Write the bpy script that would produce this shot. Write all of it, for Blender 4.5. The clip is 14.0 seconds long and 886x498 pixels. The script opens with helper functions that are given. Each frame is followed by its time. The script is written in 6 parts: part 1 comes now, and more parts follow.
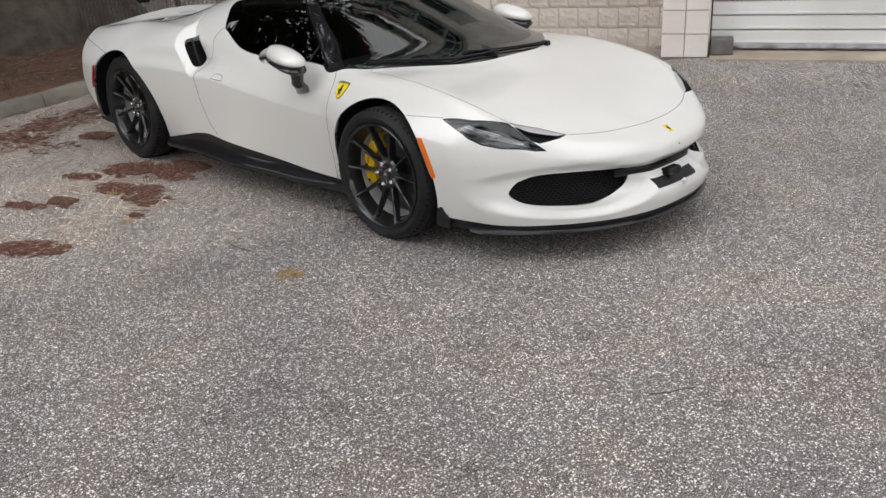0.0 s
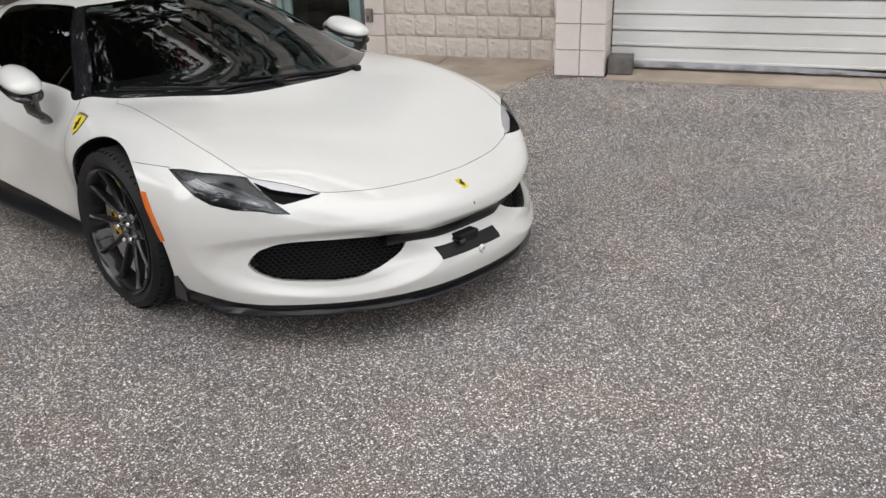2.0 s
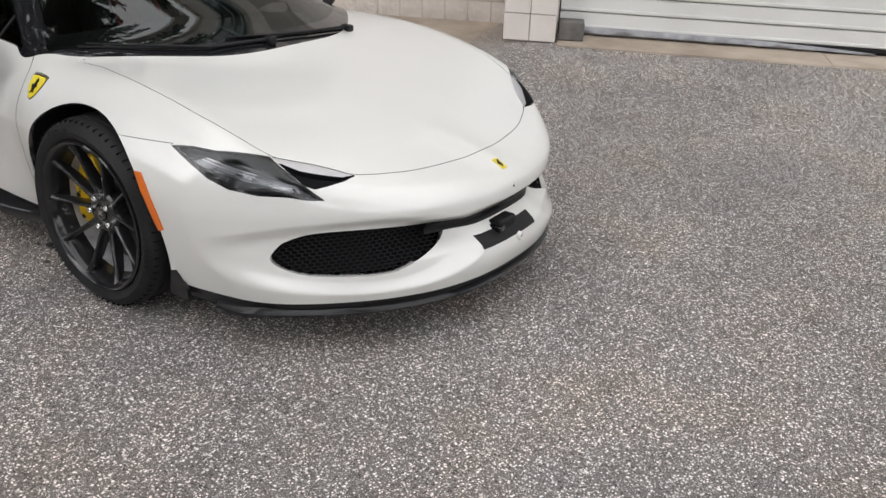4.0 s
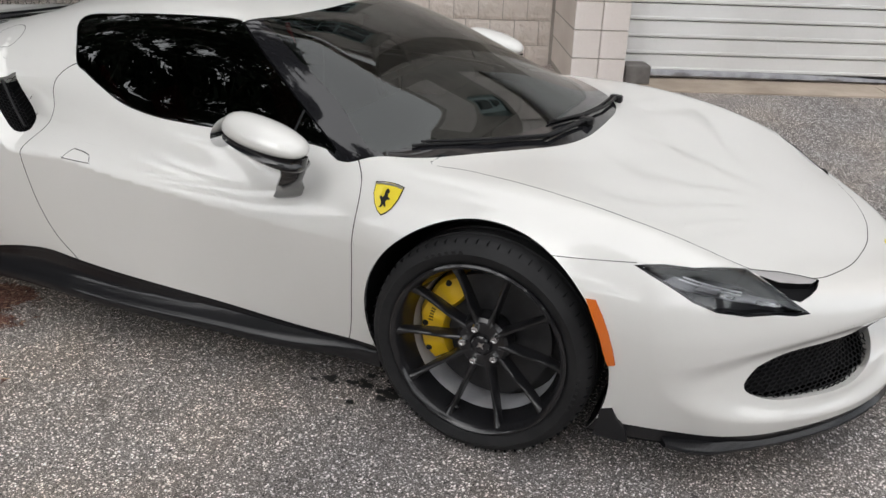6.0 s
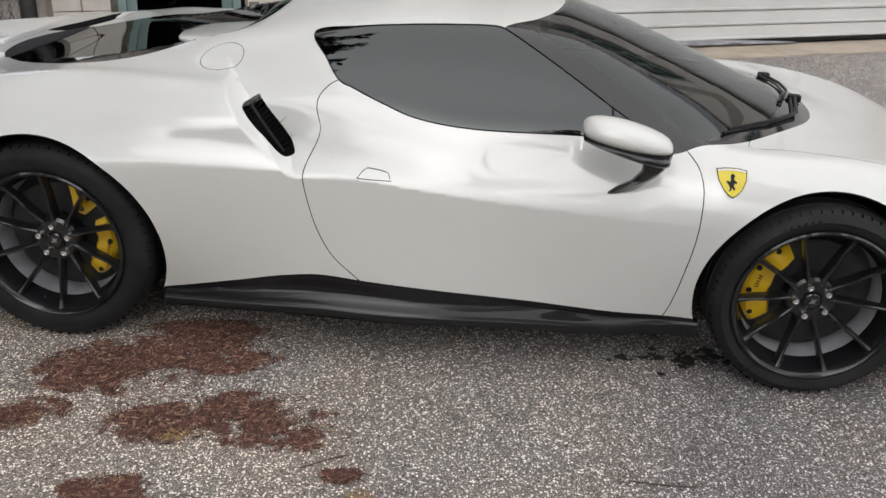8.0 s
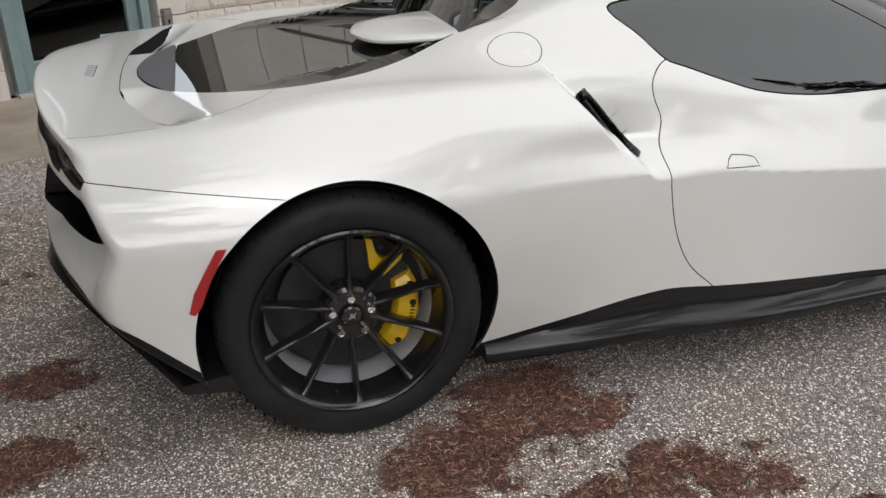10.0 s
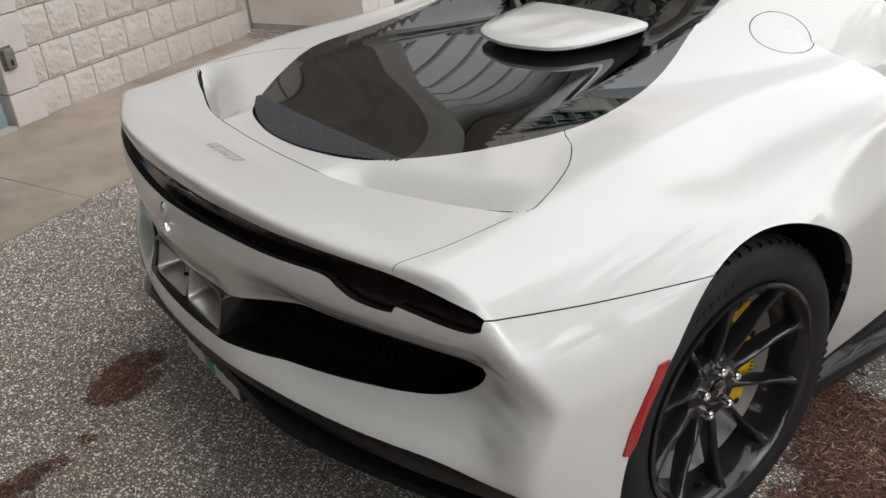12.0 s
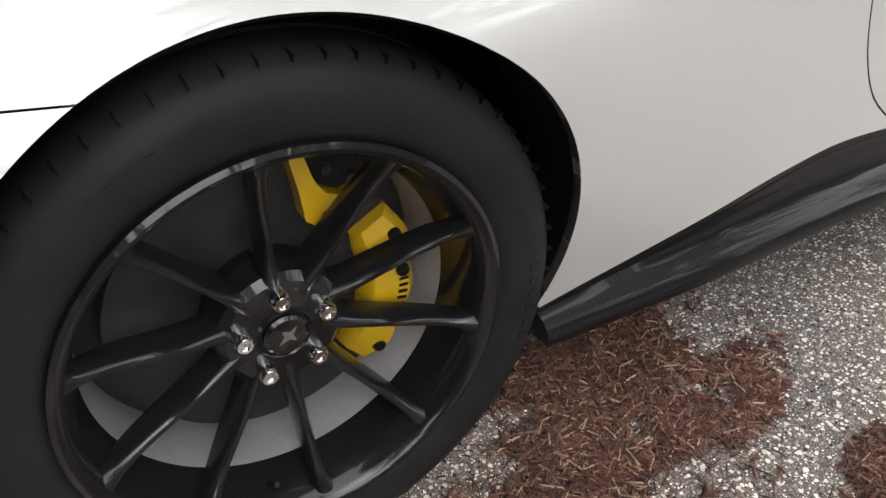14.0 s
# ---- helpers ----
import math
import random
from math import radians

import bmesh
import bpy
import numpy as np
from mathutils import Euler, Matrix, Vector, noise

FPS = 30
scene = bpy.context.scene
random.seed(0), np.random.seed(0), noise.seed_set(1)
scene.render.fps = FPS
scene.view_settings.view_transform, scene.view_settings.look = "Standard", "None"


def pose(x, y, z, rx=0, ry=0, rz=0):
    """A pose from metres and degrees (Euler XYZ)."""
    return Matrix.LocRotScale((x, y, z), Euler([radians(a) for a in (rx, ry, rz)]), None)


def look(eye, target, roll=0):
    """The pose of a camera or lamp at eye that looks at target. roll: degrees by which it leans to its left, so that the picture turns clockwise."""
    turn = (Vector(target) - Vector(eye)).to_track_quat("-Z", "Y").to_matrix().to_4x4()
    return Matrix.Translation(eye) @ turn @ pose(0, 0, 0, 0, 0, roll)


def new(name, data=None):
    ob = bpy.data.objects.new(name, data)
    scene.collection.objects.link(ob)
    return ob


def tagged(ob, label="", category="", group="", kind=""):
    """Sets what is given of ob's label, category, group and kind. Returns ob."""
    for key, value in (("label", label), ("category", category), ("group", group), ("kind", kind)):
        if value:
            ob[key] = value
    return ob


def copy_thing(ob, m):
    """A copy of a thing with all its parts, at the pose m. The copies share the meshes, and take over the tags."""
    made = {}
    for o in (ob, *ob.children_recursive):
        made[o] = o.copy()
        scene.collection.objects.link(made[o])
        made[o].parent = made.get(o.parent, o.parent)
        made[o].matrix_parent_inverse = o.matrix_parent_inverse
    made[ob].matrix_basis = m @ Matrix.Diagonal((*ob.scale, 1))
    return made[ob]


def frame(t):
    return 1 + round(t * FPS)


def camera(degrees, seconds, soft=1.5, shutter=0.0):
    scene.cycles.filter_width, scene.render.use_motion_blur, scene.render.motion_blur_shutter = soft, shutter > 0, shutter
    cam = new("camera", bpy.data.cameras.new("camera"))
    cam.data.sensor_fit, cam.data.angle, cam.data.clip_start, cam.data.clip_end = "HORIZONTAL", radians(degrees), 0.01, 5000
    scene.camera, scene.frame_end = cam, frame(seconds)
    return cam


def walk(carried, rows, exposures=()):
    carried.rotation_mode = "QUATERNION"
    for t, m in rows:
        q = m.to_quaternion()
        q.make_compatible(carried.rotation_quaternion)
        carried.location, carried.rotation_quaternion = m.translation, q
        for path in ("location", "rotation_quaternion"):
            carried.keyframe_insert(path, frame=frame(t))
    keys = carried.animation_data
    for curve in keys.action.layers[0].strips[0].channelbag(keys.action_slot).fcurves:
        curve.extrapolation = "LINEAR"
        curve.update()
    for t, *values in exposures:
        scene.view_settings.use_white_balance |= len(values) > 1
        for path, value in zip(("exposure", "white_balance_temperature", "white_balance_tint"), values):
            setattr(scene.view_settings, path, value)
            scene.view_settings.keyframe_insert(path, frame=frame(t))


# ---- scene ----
cam = camera(54.3, 14.0)
PATH = [
    (0, (3.164, -3.639, 1.621), (1.847, -2.336, 0.866), -3.1),
    (0.5, (3.234, -3.375, 1.618), (1.921, -2.068, 0.863), -2.5),
    (1, (3.204, -3.016, 1.564), (1.893, -1.71, 0.807), -2.0),
    (1.5, (3.15, -2.654, 1.594), (1.855, -1.338, 0.825), -1.7),
    (2, (3.254, -2.362, 1.603), (1.967, -1.039, 0.832), -1.5),
    (2.1, (3.256, -2.316, 1.604), (1.975, -0.989, 0.831), -1.4),
    (4.3, (2.324, -2.541, 1.532), (1.342, -1.02, 0.682), 2.4),
    (4.5, (2.165, -2.591, 1.516), (1.206, -1.045, 0.686), 2.4),
    (5, (1.714, -2.779, 1.551), (0.817, -1.201, 0.711), 2.4),
    (5.5, (1.204, -2.858, 1.555), (0.388, -1.225, 0.739), 2.3),
    (6, (0.742, -2.946, 1.578), (0.027, -1.253, 0.788), 2.1),
    (6.5, (0.28, -3.17, 1.559), (-0.288, -1.409, 0.799), 2.5),
    (7, (-0.15, -3.27, 1.549), (-0.561, -1.465, 0.793), 2.6),
    (7.5, (-0.56, -3.392, 1.604), (-0.851, -1.587, 0.792), 2.3),
    (8, (-1.022, -3.528, 1.63), (-1.166, -1.71, 0.808), 2.2),
    (8.2, (-1.207, -3.515, 1.622), (-1.302, -1.704, 0.78), 1.8),
    (10.3, (-3.125, -2.709, 1.484), (-2.546, -0.987, 0.646), -1.1),
    (10.5, (-3.263, -2.564, 1.501), (-2.619, -0.871, 0.654), -1.4),
    (11, (-3.531, -2.257, 1.513), (-2.76, -0.628, 0.647), -2.5),
    (11.5, (-3.737, -1.984, 1.513), (-2.832, -0.435, 0.629), -3.5),
    (12, (-3.905, -1.792, 1.546), (-2.903, -0.33, 0.618), -5.2),
    (12.5, (-3.696, -1.788, 1.502), (-2.601, -0.437, 0.512), -6.9),
    (13, (-3.291, -1.897, 1.416), (-2.257, -0.614, 0.282), -4.9),
    (13.5, (-3.029, -1.812, 1.307), (-2.106, -0.502, 0.11), -3.9),
    (14, (-2.793, -1.644, 1.045), (-2.034, -0.236, -0.156), -3.4),
]
walk(cam, [(t, look(eye, target, roll)) for t, eye, target, roll in PATH], exposures=((0, .80), (2.1, .78), (5, .76), (8.2, .68), (10.3, .80), (11.8, .86), (13.2, .78), (14, 1.1)))

# ---- world and light ----
world = bpy.data.worlds.new("overcast_sky")
scene.world = world
world.use_nodes = True
wt = world.node_tree
sky = wt.nodes.new("ShaderNodeTexSky")
sky.sky_type = 'NISHITA'
sky.sun_disc = False
sky.sun_elevation = radians(47)
sky.sun_rotation = radians(185)
veil = wt.nodes.new("ShaderNodeHueSaturation")      # thin cloud takes most of the blue out
veil.inputs["Saturation"].default_value = .18
veil.inputs["Value"].default_value = 1.0
wt.links.new(sky.outputs[0], veil.inputs["Color"])
wt.links.new(veil.outputs[0], wt.nodes["Background"].inputs[0])
wt.nodes["Background"].inputs[1].default_value = .15
sun = new("sun", bpy.data.lights.new("sun", 'SUN'))
sun.data.energy = 1.6
sun.data.angle = radians(170)
sun.data.color = (1, .97, .93)
sun.matrix_world = look((-.6, -7, 7.6), (0, 0, 0))


# ---- materials ----
def mat(name, color, rough=.5, metal=0.0, coat=0.0, spec=.5):
    m = bpy.data.materials.new(name)
    m.use_nodes = True
    b = m.node_tree.nodes["Principled BSDF"]
    b.inputs["Base Color"].default_value = (*color, 1)
    b.inputs["Roughness"].default_value = rough
    b.inputs["Metallic"].default_value = metal
    b.inputs["Coat Weight"].default_value = coat
    b.inputs["Coat Roughness"].default_value = .05
    b.inputs["Specular IOR Level"].default_value = spec
    return m


def node(m, kind, **sets):
    n = m.node_tree.nodes.new(kind)
    for k, v in sets.items():
        n.inputs[k].default_value = v
    return n


def link(m, a, b):
    m.node_tree.links.new(a, b)


def place(m, scale=1.0):
    """Object-space coordinates for a texture."""
    c = m.node_tree.nodes.new("ShaderNodeTexCoord")
    mp = m.node_tree.nodes.new("ShaderNodeMapping")
    mp.inputs["Scale"].default_value = (scale, scale, scale)
    link(m, c.outputs["Object"], mp.inputs[0])
    return mp.outputs[0]


def ramp(m, src, stops):
    r = m.node_tree.nodes.new("ShaderNodeValToRGB")
    els = r.color_ramp.elements
    while len(els) < len(stops):
        els.new(.5)
    for e, (p, c) in zip(els, stops):
        e.position = p
        e.color = (*c, 1) if len(c) == 3 else c
    link(m, src, r.inputs[0])
    return r.outputs[0]


def mixc(m, fac, a, b, mode='MIX'):
    n = m.node_tree.nodes.new("ShaderNodeMix")
    n.data_type, n.blend_type = 'RGBA', mode
    for s, v in ((n.inputs[0], fac), (n.inputs[6], a), (n.inputs[7], b)):
        if isinstance(v, (int, float)):
            s.default_value = v
        elif isinstance(v, tuple):
            s.default_value = (*v, 1)
        else:
            link(m, v, s)
    return n.outputs[2]


def noise_tex(m, vec, scale, detail=4.0, rough=.55):
    n = node(m, "ShaderNodeTexNoise", Scale=scale, Detail=detail, Roughness=rough)
    link(m, vec, n.inputs["Vector"])
    return n.outputs["Fac"]


def relief(m, height, strength=.3, dist=.002):
    b = node(m, "ShaderNodeBump", Strength=strength, Distance=dist)
    link(m, height, b.inputs["Height"])
    link(m, b.outputs[0], m.node_tree.nodes["Principled BSDF"].inputs["Normal"])


def colour(m, out):
    link(m, out, m.node_tree.nodes["Principled BSDF"].inputs["Base Color"])


def rough_by(m, out):
    link(m, out, m.node_tree.nodes["Principled BSDF"].inputs["Roughness"])


def varied(name, c1, c2, scale, rough=.6, bump=.3, dist=.003, fine=12.0, spec=.5):
    """A plain surface with broad stains and fine grain."""
    m = mat(name, c1, rough, spec=spec)
    v = place(m)
    broad = noise_tex(m, v, scale, 5)
    grain = noise_tex(m, v, scale * fine, 3)
    base = mixc(m, ramp(m, broad, [(.35, (0, 0, 0)), (.68, (1, 1, 1))]), c1, c2)
    colour(m, mixc(m, .35, base, mixc(m, grain, (.35, .35, .35), (.65, .65, .65)), 'OVERLAY'))
    if bump:
        relief(m, grain, bump, dist)
    return m


def paint_material():
    m = mat("pearl_white_paint", (.72, .712, .68), .34, coat=1.0)
    v = place(m)
    flake = noise_tex(m, v, 14, 2)
    film = noise_tex(m, v, 1.6, 2)
    base = mixc(m, ramp(m, film, [(.3, (0, 0, 0)), (.75, (1, 1, 1))]), (.80, .793, .766), (.775, .768, .738))
    colour(m, mixc(m, .06, base, mixc(m, flake, (.3, .3, .3), (.7, .7, .7)), 'OVERLAY'))
    dust = noise_tex(m, v, 3, 2)
    rough_by(m, ramp(m, dust, [(.3, (.30, .30, .30)), (.75, (.42, .42, .42))]))
    m.node_tree.nodes["Principled BSDF"].inputs["Coat Roughness"].default_value = .02
    m.node_tree.nodes["Principled BSDF"].inputs["Coat IOR"].default_value = 1.75
    return m


def glass_material(name, tint, gloss=1.5, rough=.0):
    m = bpy.data.materials.new(name)
    m.use_nodes = True
    t = m.node_tree
    t.nodes.remove(t.nodes["Principled BSDF"])
    clear = t.nodes.new("ShaderNodeBsdfTransparent")
    clear.inputs[0].default_value = (*tint, 1)
    shine = t.nodes.new("ShaderNodeBsdfGlossy")
    shine.inputs["Roughness"].default_value = rough
    shine.inputs[0].default_value = (.93, .96, .96, 1)
    fres = t.nodes.new("ShaderNodeFresnel")
    fres.inputs[0].default_value = gloss
    mix = t.nodes.new("ShaderNodeMixShader")
    link(m, fres.outputs[0], mix.inputs[0])
    link(m, clear.outputs[0], mix.inputs[1])
    link(m, shine.outputs[0], mix.inputs[2])
    link(m, mix.outputs[0], t.nodes["Material Output"].inputs[0])
    return m


def carbon_material(name, scale=260.0, coat=.8):
    m = mat(name, (.016, .016, .018), .38, coat=coat, spec=.15)
    m.node_tree.nodes["Principled BSDF"].inputs["Coat Roughness"].default_value = .04
    v = place(m, scale)
    c = m.node_tree.nodes.new("ShaderNodeTexChecker")
    c.inputs["Scale"].default_value = 1.0
    c.inputs["Color1"].default_value = (.007, .007, .008, 1)
    c.inputs["Color2"].default_value = (.015, .015, .017, 1)
    link(m, v, c.inputs["Vector"])
    colour(m, c.outputs["Color"])
    return m


def asphalt_material():
    """Worn binder with pale stones of two sizes showing through it."""
    m = mat("worn_asphalt", (.2, .19, .18), .92, spec=.25)
    v = place(m)

    def stones(scale, seed, wander):
        mp = m.node_tree.nodes.new("ShaderNodeMapping")
        mp.inputs["Location"].default_value = (seed, seed * .7, 0)
        mp.inputs["Rotation"].default_value = (0, 0, seed)
        link(m, v, mp.inputs[0])
        w = node(m, "ShaderNodeTexNoise", Scale=scale * 1.3, Detail=2.0)
        link(m, mp.outputs[0], w.inputs["Vector"])
        bent = mixc(m, wander / scale, mp.outputs[0], w.outputs["Color"], 'ADD')
        n = node(m, "ShaderNodeTexVoronoi", Scale=scale, Randomness=1.0)
        link(m, bent, n.inputs["Vector"])
        split = m.node_tree.nodes.new("ShaderNodeSeparateColor")
        link(m, n.outputs["Color"], split.inputs[0])
        return n.outputs["Distance"], split.outputs[0], split.outputs[1]

    binder = ramp(m, noise_tex(m, v, 330, 3, .7), [(.32, (.020, .019, .018)), (.48, (.110, .103, .097)), (.66, (.36, .337, .316))])
    ground = binder
    heights = []
    for scale, seed, wander, share, stops in (
            (240, 7.7, .35, .66, [(0, (.03, .029, .028)), (.30, (.20, .188, .178)), (.62, (.46, .435, .412)), (.85, (.86, .83, .80)), (1, (.95, .93, .90))]),
            (126, 3.1, .4, .58, [(0, (.02, .019, .019)), (.28, (.09, .085, .081)), (.5, (.40, .378, .358)), (.70, (.84, .815, .785)), (1, (.98, .96, .93))]),
            (86, 1.4, .5, .30, [(0, (.035, .034, .033)), (.3, (.17, .16, .152)), (.6, (.50, .475, .45)), (1, (.93, .91, .88))])):
        far, pick, tone = stones(scale, seed, wander)
        body = ramp(m, far, [(.375, (1, 1, 1)), (.405, (0, 0, 0))])
        some = ramp(m, pick, [(share - .01, (1, 1, 1)), (share + .01, (0, 0, 0))])
        mask = mixc(m, 1.0, body, some, 'MULTIPLY')
        ground = mixc(m, mask, ground, ramp(m, tone, stops))
        heights.append(mask)
    wide = ramp(m, noise_tex(m, v, .8, 6, .62), [(.28, (.98, .96, .985)), (.5, (1.24, 1.215, 1.245)), (.72, (1.46, 1.43, 1.465))])
    ground = mixc(m, 1.0, ground, wide, 'MULTIPLY')
    blot = ramp(m, noise_tex(m, v, 4.5, 6, .65), [(.26, (.55, .535, .525)), (.45, (1, 1, 1))])
    ground = mixc(m, .75, ground, blot, 'MULTIPLY')
    tan = ramp(m, noise_tex(m, v, 1.7, 4, .6), [(.42, (1, 1, 1)), (.68, (1.06, 1.0, .93))])
    ground = mixc(m, 1.0, ground, tan, 'MULTIPLY')
    along = m.node_tree.nodes.new("ShaderNodeSeparateXYZ")          # sand and dust towards the planting bed, painted paler to brighten the rear
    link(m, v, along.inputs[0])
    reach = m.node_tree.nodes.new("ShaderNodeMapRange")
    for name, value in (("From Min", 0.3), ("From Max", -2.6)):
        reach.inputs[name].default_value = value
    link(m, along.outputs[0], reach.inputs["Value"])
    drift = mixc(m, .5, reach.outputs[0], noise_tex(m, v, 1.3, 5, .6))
    dusty_lift = ramp(m, drift, [(.30, (1, 1, 1)), (.68, (1.36, 1.31, 1.22))])
    colour(m, mixc(m, 1.0, ground, dusty_lift, 'MULTIPLY'))
    h = mixc(m, .5, mixc(m, .5, heights[1], heights[2]), noise_tex(m, v, 300, 3))
    relief(m, h, 1.0, .005)
    return m


PAINT = paint_material()
BLACK = mat("black_plastic", (.009, .009, .010), .45, spec=.3)
BLACK_GLOSS = mat("gloss_black", (.008, .008, .010), .12, coat=.6)
TRIM = mat("black_glass_edge", (.012, .012, .014), .06, coat=.5)
LINER = mat("dark_liner", (.010, .010, .011), .9, spec=.1)
MESHMAT = mat("black_mesh", (.012, .012, .013), .5, spec=.2)
CARBON = carbon_material("carbon_fibre", 260.0, .6)
RIM = carbon_material("gloss_carbon", 420.0, 1.0)
TYRE = varied("tyre_rubber", (.019, .019, .020), (.028, .028, .029), 9, .5, .3, .001, 14, spec=.14)
STEEL = mat("steel", (.62, .60, .58), .28, 1.0)
CHROME = mat("bright_chrome", (.8, .8, .8), .12, 1.0)
DISC = varied("brake_disc", (.022, .022, .024), (.04, .04, .042), 20, .45)
BARREL = varied("grey_rim_barrel", (.50, .50, .52), (.40, .40, .42), 9, .4)
SHIELDPLATE = varied("dark_guard", (.03, .03, .031), (.05, .05, .051), 12, .6)
YELLOW = mat("yellow_caliper", (.80, .50, .012), .35, coat=.5)
BADGE = mat("badge_yellow", (.82, .66, .035), .3, coat=.5)
RED_LENS = mat("red_lens", (.42, .012, .018), .2, coat=.6)
AMBER = mat("amber_lens", (.75, .17, .015), .25, coat=.6)
SMOKED = mat("smoked_lens", (.007, .003, .004), .12, coat=.2, spec=.3)
GLASS = glass_material("windscreen_glass", (.30, .37, .35), 1.75)
DARKGLASS = glass_material("tinted_glass", (.028, .031, .031), 1.85)
REARGLASS = glass_material("rear_glass", (.05, .055, .055), 1.9)
LENS = glass_material("headlamp_lens", (.86, .87, .89), 1.66)
SILVER = mat("lamp_silver", (.70, .70, .72), .30, .8)
LAMPGREY = mat("lamp_grey", (.055, .055, .060), .3, .3)
LAMPMID = mat("lamp_mid_grey", (.30, .30, .32), .34, .4)
LEATHER = varied("black_leather", (.014, .013, .013), (.02, .019, .019), 30, .55)
REDTRIM = mat("red_leather", (.30, .012, .015), .5)
ALCANTARA = varied("dark_fabric", (.018, .018, .019), (.026, .026, .027), 40, .9)
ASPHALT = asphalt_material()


# ---- the car's body as one implicit form ----
KNOTS = {}


def curve(x, pts):
    """A smooth monotone curve through the (x, value) pairs, evaluated on arrays."""
    key = id(pts)
    if key not in KNOTS:
        order = sorted(pts)
        xs = np.array([p[0] for p in order], float)
        ys = np.array([p[1] for p in order], float)
        h = np.diff(xs)
        d = np.diff(ys) / h
        m = np.zeros_like(ys)
        m[0], m[-1] = d[0], d[-1]
        for i in range(1, len(xs) - 1):
            if d[i - 1] * d[i] > 0:
                w1, w2 = 2 * h[i] + h[i - 1], h[i] + 2 * h[i - 1]
                m[i] = (w1 + w2) / (w1 / d[i - 1] + w2 / d[i])
        KNOTS[key] = (pts, xs, ys, h, m)
    _, xs, ys, h, m = KNOTS[key]
    x = np.minimum(np.maximum(x, xs[0]), xs[-1])
    i = np.minimum(np.maximum(np.searchsorted(xs, x) - 1, 0), len(xs) - 2)
    hi = h[i]
    t = (x - xs[i]) / hi
    t2 = t * t
    t3 = t2 * t
    return ((2 * t3 - 3 * t2 + 1) * ys[i] + (t3 - 2 * t2 + t) * hi * m[i]
            + (3 * t2 - 2 * t3) * ys[i + 1] + (t3 - t2) * hi * m[i + 1])


def smax(a, b, r):
    d = np.maximum(r - np.abs(a - b), 0) / r
    return np.maximum(a, b) + d * d * r / 4


def smin(a, b, r):
    return -smax(-a, -b, r)


def bump(x, c, w):
    t = np.clip(1 - ((x - c) / w) ** 2, 0, 1)
    return t * t


def blend(t):
    t = np.clip(t, 0, 1)
    return t * t * (3 - 2 * t)


HOOD = [(1.25, .47), (1.13, .512), (1.07, .537), (.98, .572), (.8, .632), (.5, .712), (.2, .772), (0, .805), (-.3, .84),
        (-.6, .85), (-1.9, .93), (-2.3, .915), (-2.7, .897), (-3.0, .868), (-3.2, .866), (-3.3, .886), (-3.4, .914)]
CROWN = [(1.2, .43), (1.0, .50), (.85, .567), (.655, .662), (.415, .742), (.2, .782), (0, .80), (-.25, .803), (-.6, .815), (-1.0, .83),
         (-1.5, .86), (-1.75, .89), (-1.92, .926), (-2.3, .934), (-2.6, .925), (-2.9, .892), (-3.2, .862), (-3.4, .855)]
WIDE_Y = [(1.1, .80), (.8, .875), (.4, .935), (.18, .957), (0, .957), (-.32, .925), (-.5, .90), (-.9, .892), (-1.3, .90), (-1.7, .915),
          (-2.1, .955), (-2.5, .985), (-2.76, .992), (-3.0, .987), (-3.2, .965), (-3.4, .93)]
WIDE_Z = [(1.1, .43), (.4, .5), (.18, .55), (0, .585), (-.32, .585), (-.5, .585), (-.9, .603), (-1.3, .64), (-1.7, .685), (-2.1, .69),
          (-2.5, .67), (-3.0, .63), (-3.4, .64)]
LOW_Y = [(1.1, .74), (.8, .80), (.4, .882), (.1, .90), (-.3, .845), (-.5, .825), (-.9, .85), (-1.4, .90), (-1.8, .885), (-2.2, .86),
         (-2.6, .92), (-3.0, .965), (-3.2, .92), (-3.4, .8)]
TOP_Y = [(1.1, .6), (.8, .74), (.4, .85), (.1, .875), (-.3, .85), (-.5, .80), (-.9, .775), (-1.3, .775), (-1.7, .80), (-2.1, .855),
         (-2.5, .91), (-2.8, .935), (-3.0, .93), (-3.2, .905), (-3.4, .87)]
NOSE_X = [(.12, 1.10), (.2, 1.16), (.26, 1.175), (.34, 1.15), (.42, 1.135), (.48, 1.135), (.54, 1.12), (.7, 1.05)]
TAIL_X = [(.12, -3.08), (.25, -3.22), (.36, -3.34), (.44, -3.412), (.50, -3.436), (.56, -3.428), (.60, -3.412), (.645, -3.394), (.70, -3.405), (.75, -3.412), (.80, -3.402), (.84, -3.388), (.88, -3.396), (1.0, -3.41)]
TAIL_DENT = [(.488, 0), (.508, .010), (.54, .040), (.60, .068), (.65, .068), (.70, .038), (.76, .006), (.80, 0)]
ROOF = [(1.3, .15), (.5, .60), (.2, .745), (.08, .80), (-.1, .872), (-.3, .955), (-.5, 1.035), (-.7, 1.107), (-.86, 1.15), (-1.1, 1.178), (-1.4, 1.187), (-1.7, 1.168),
        (-2.0, 1.118), (-2.3, 1.045), (-2.6, .965), (-2.9, .87), (-3.2, .75)]
GLASS_Y = [(.2, .58), (-.1, .66), (-.4, .705), (-.7, .752), (-1.1, .778), (-1.6, .795), (-2.0, .775), (-2.4, .73), (-2.8, .64), (-3.1, .5)]


def channel_in(y, z):
    """How far the channel under the nose lies behind the shelf below it."""
    return blend((.60 - y) / .24) * .055 * bump(z, .376, .070)


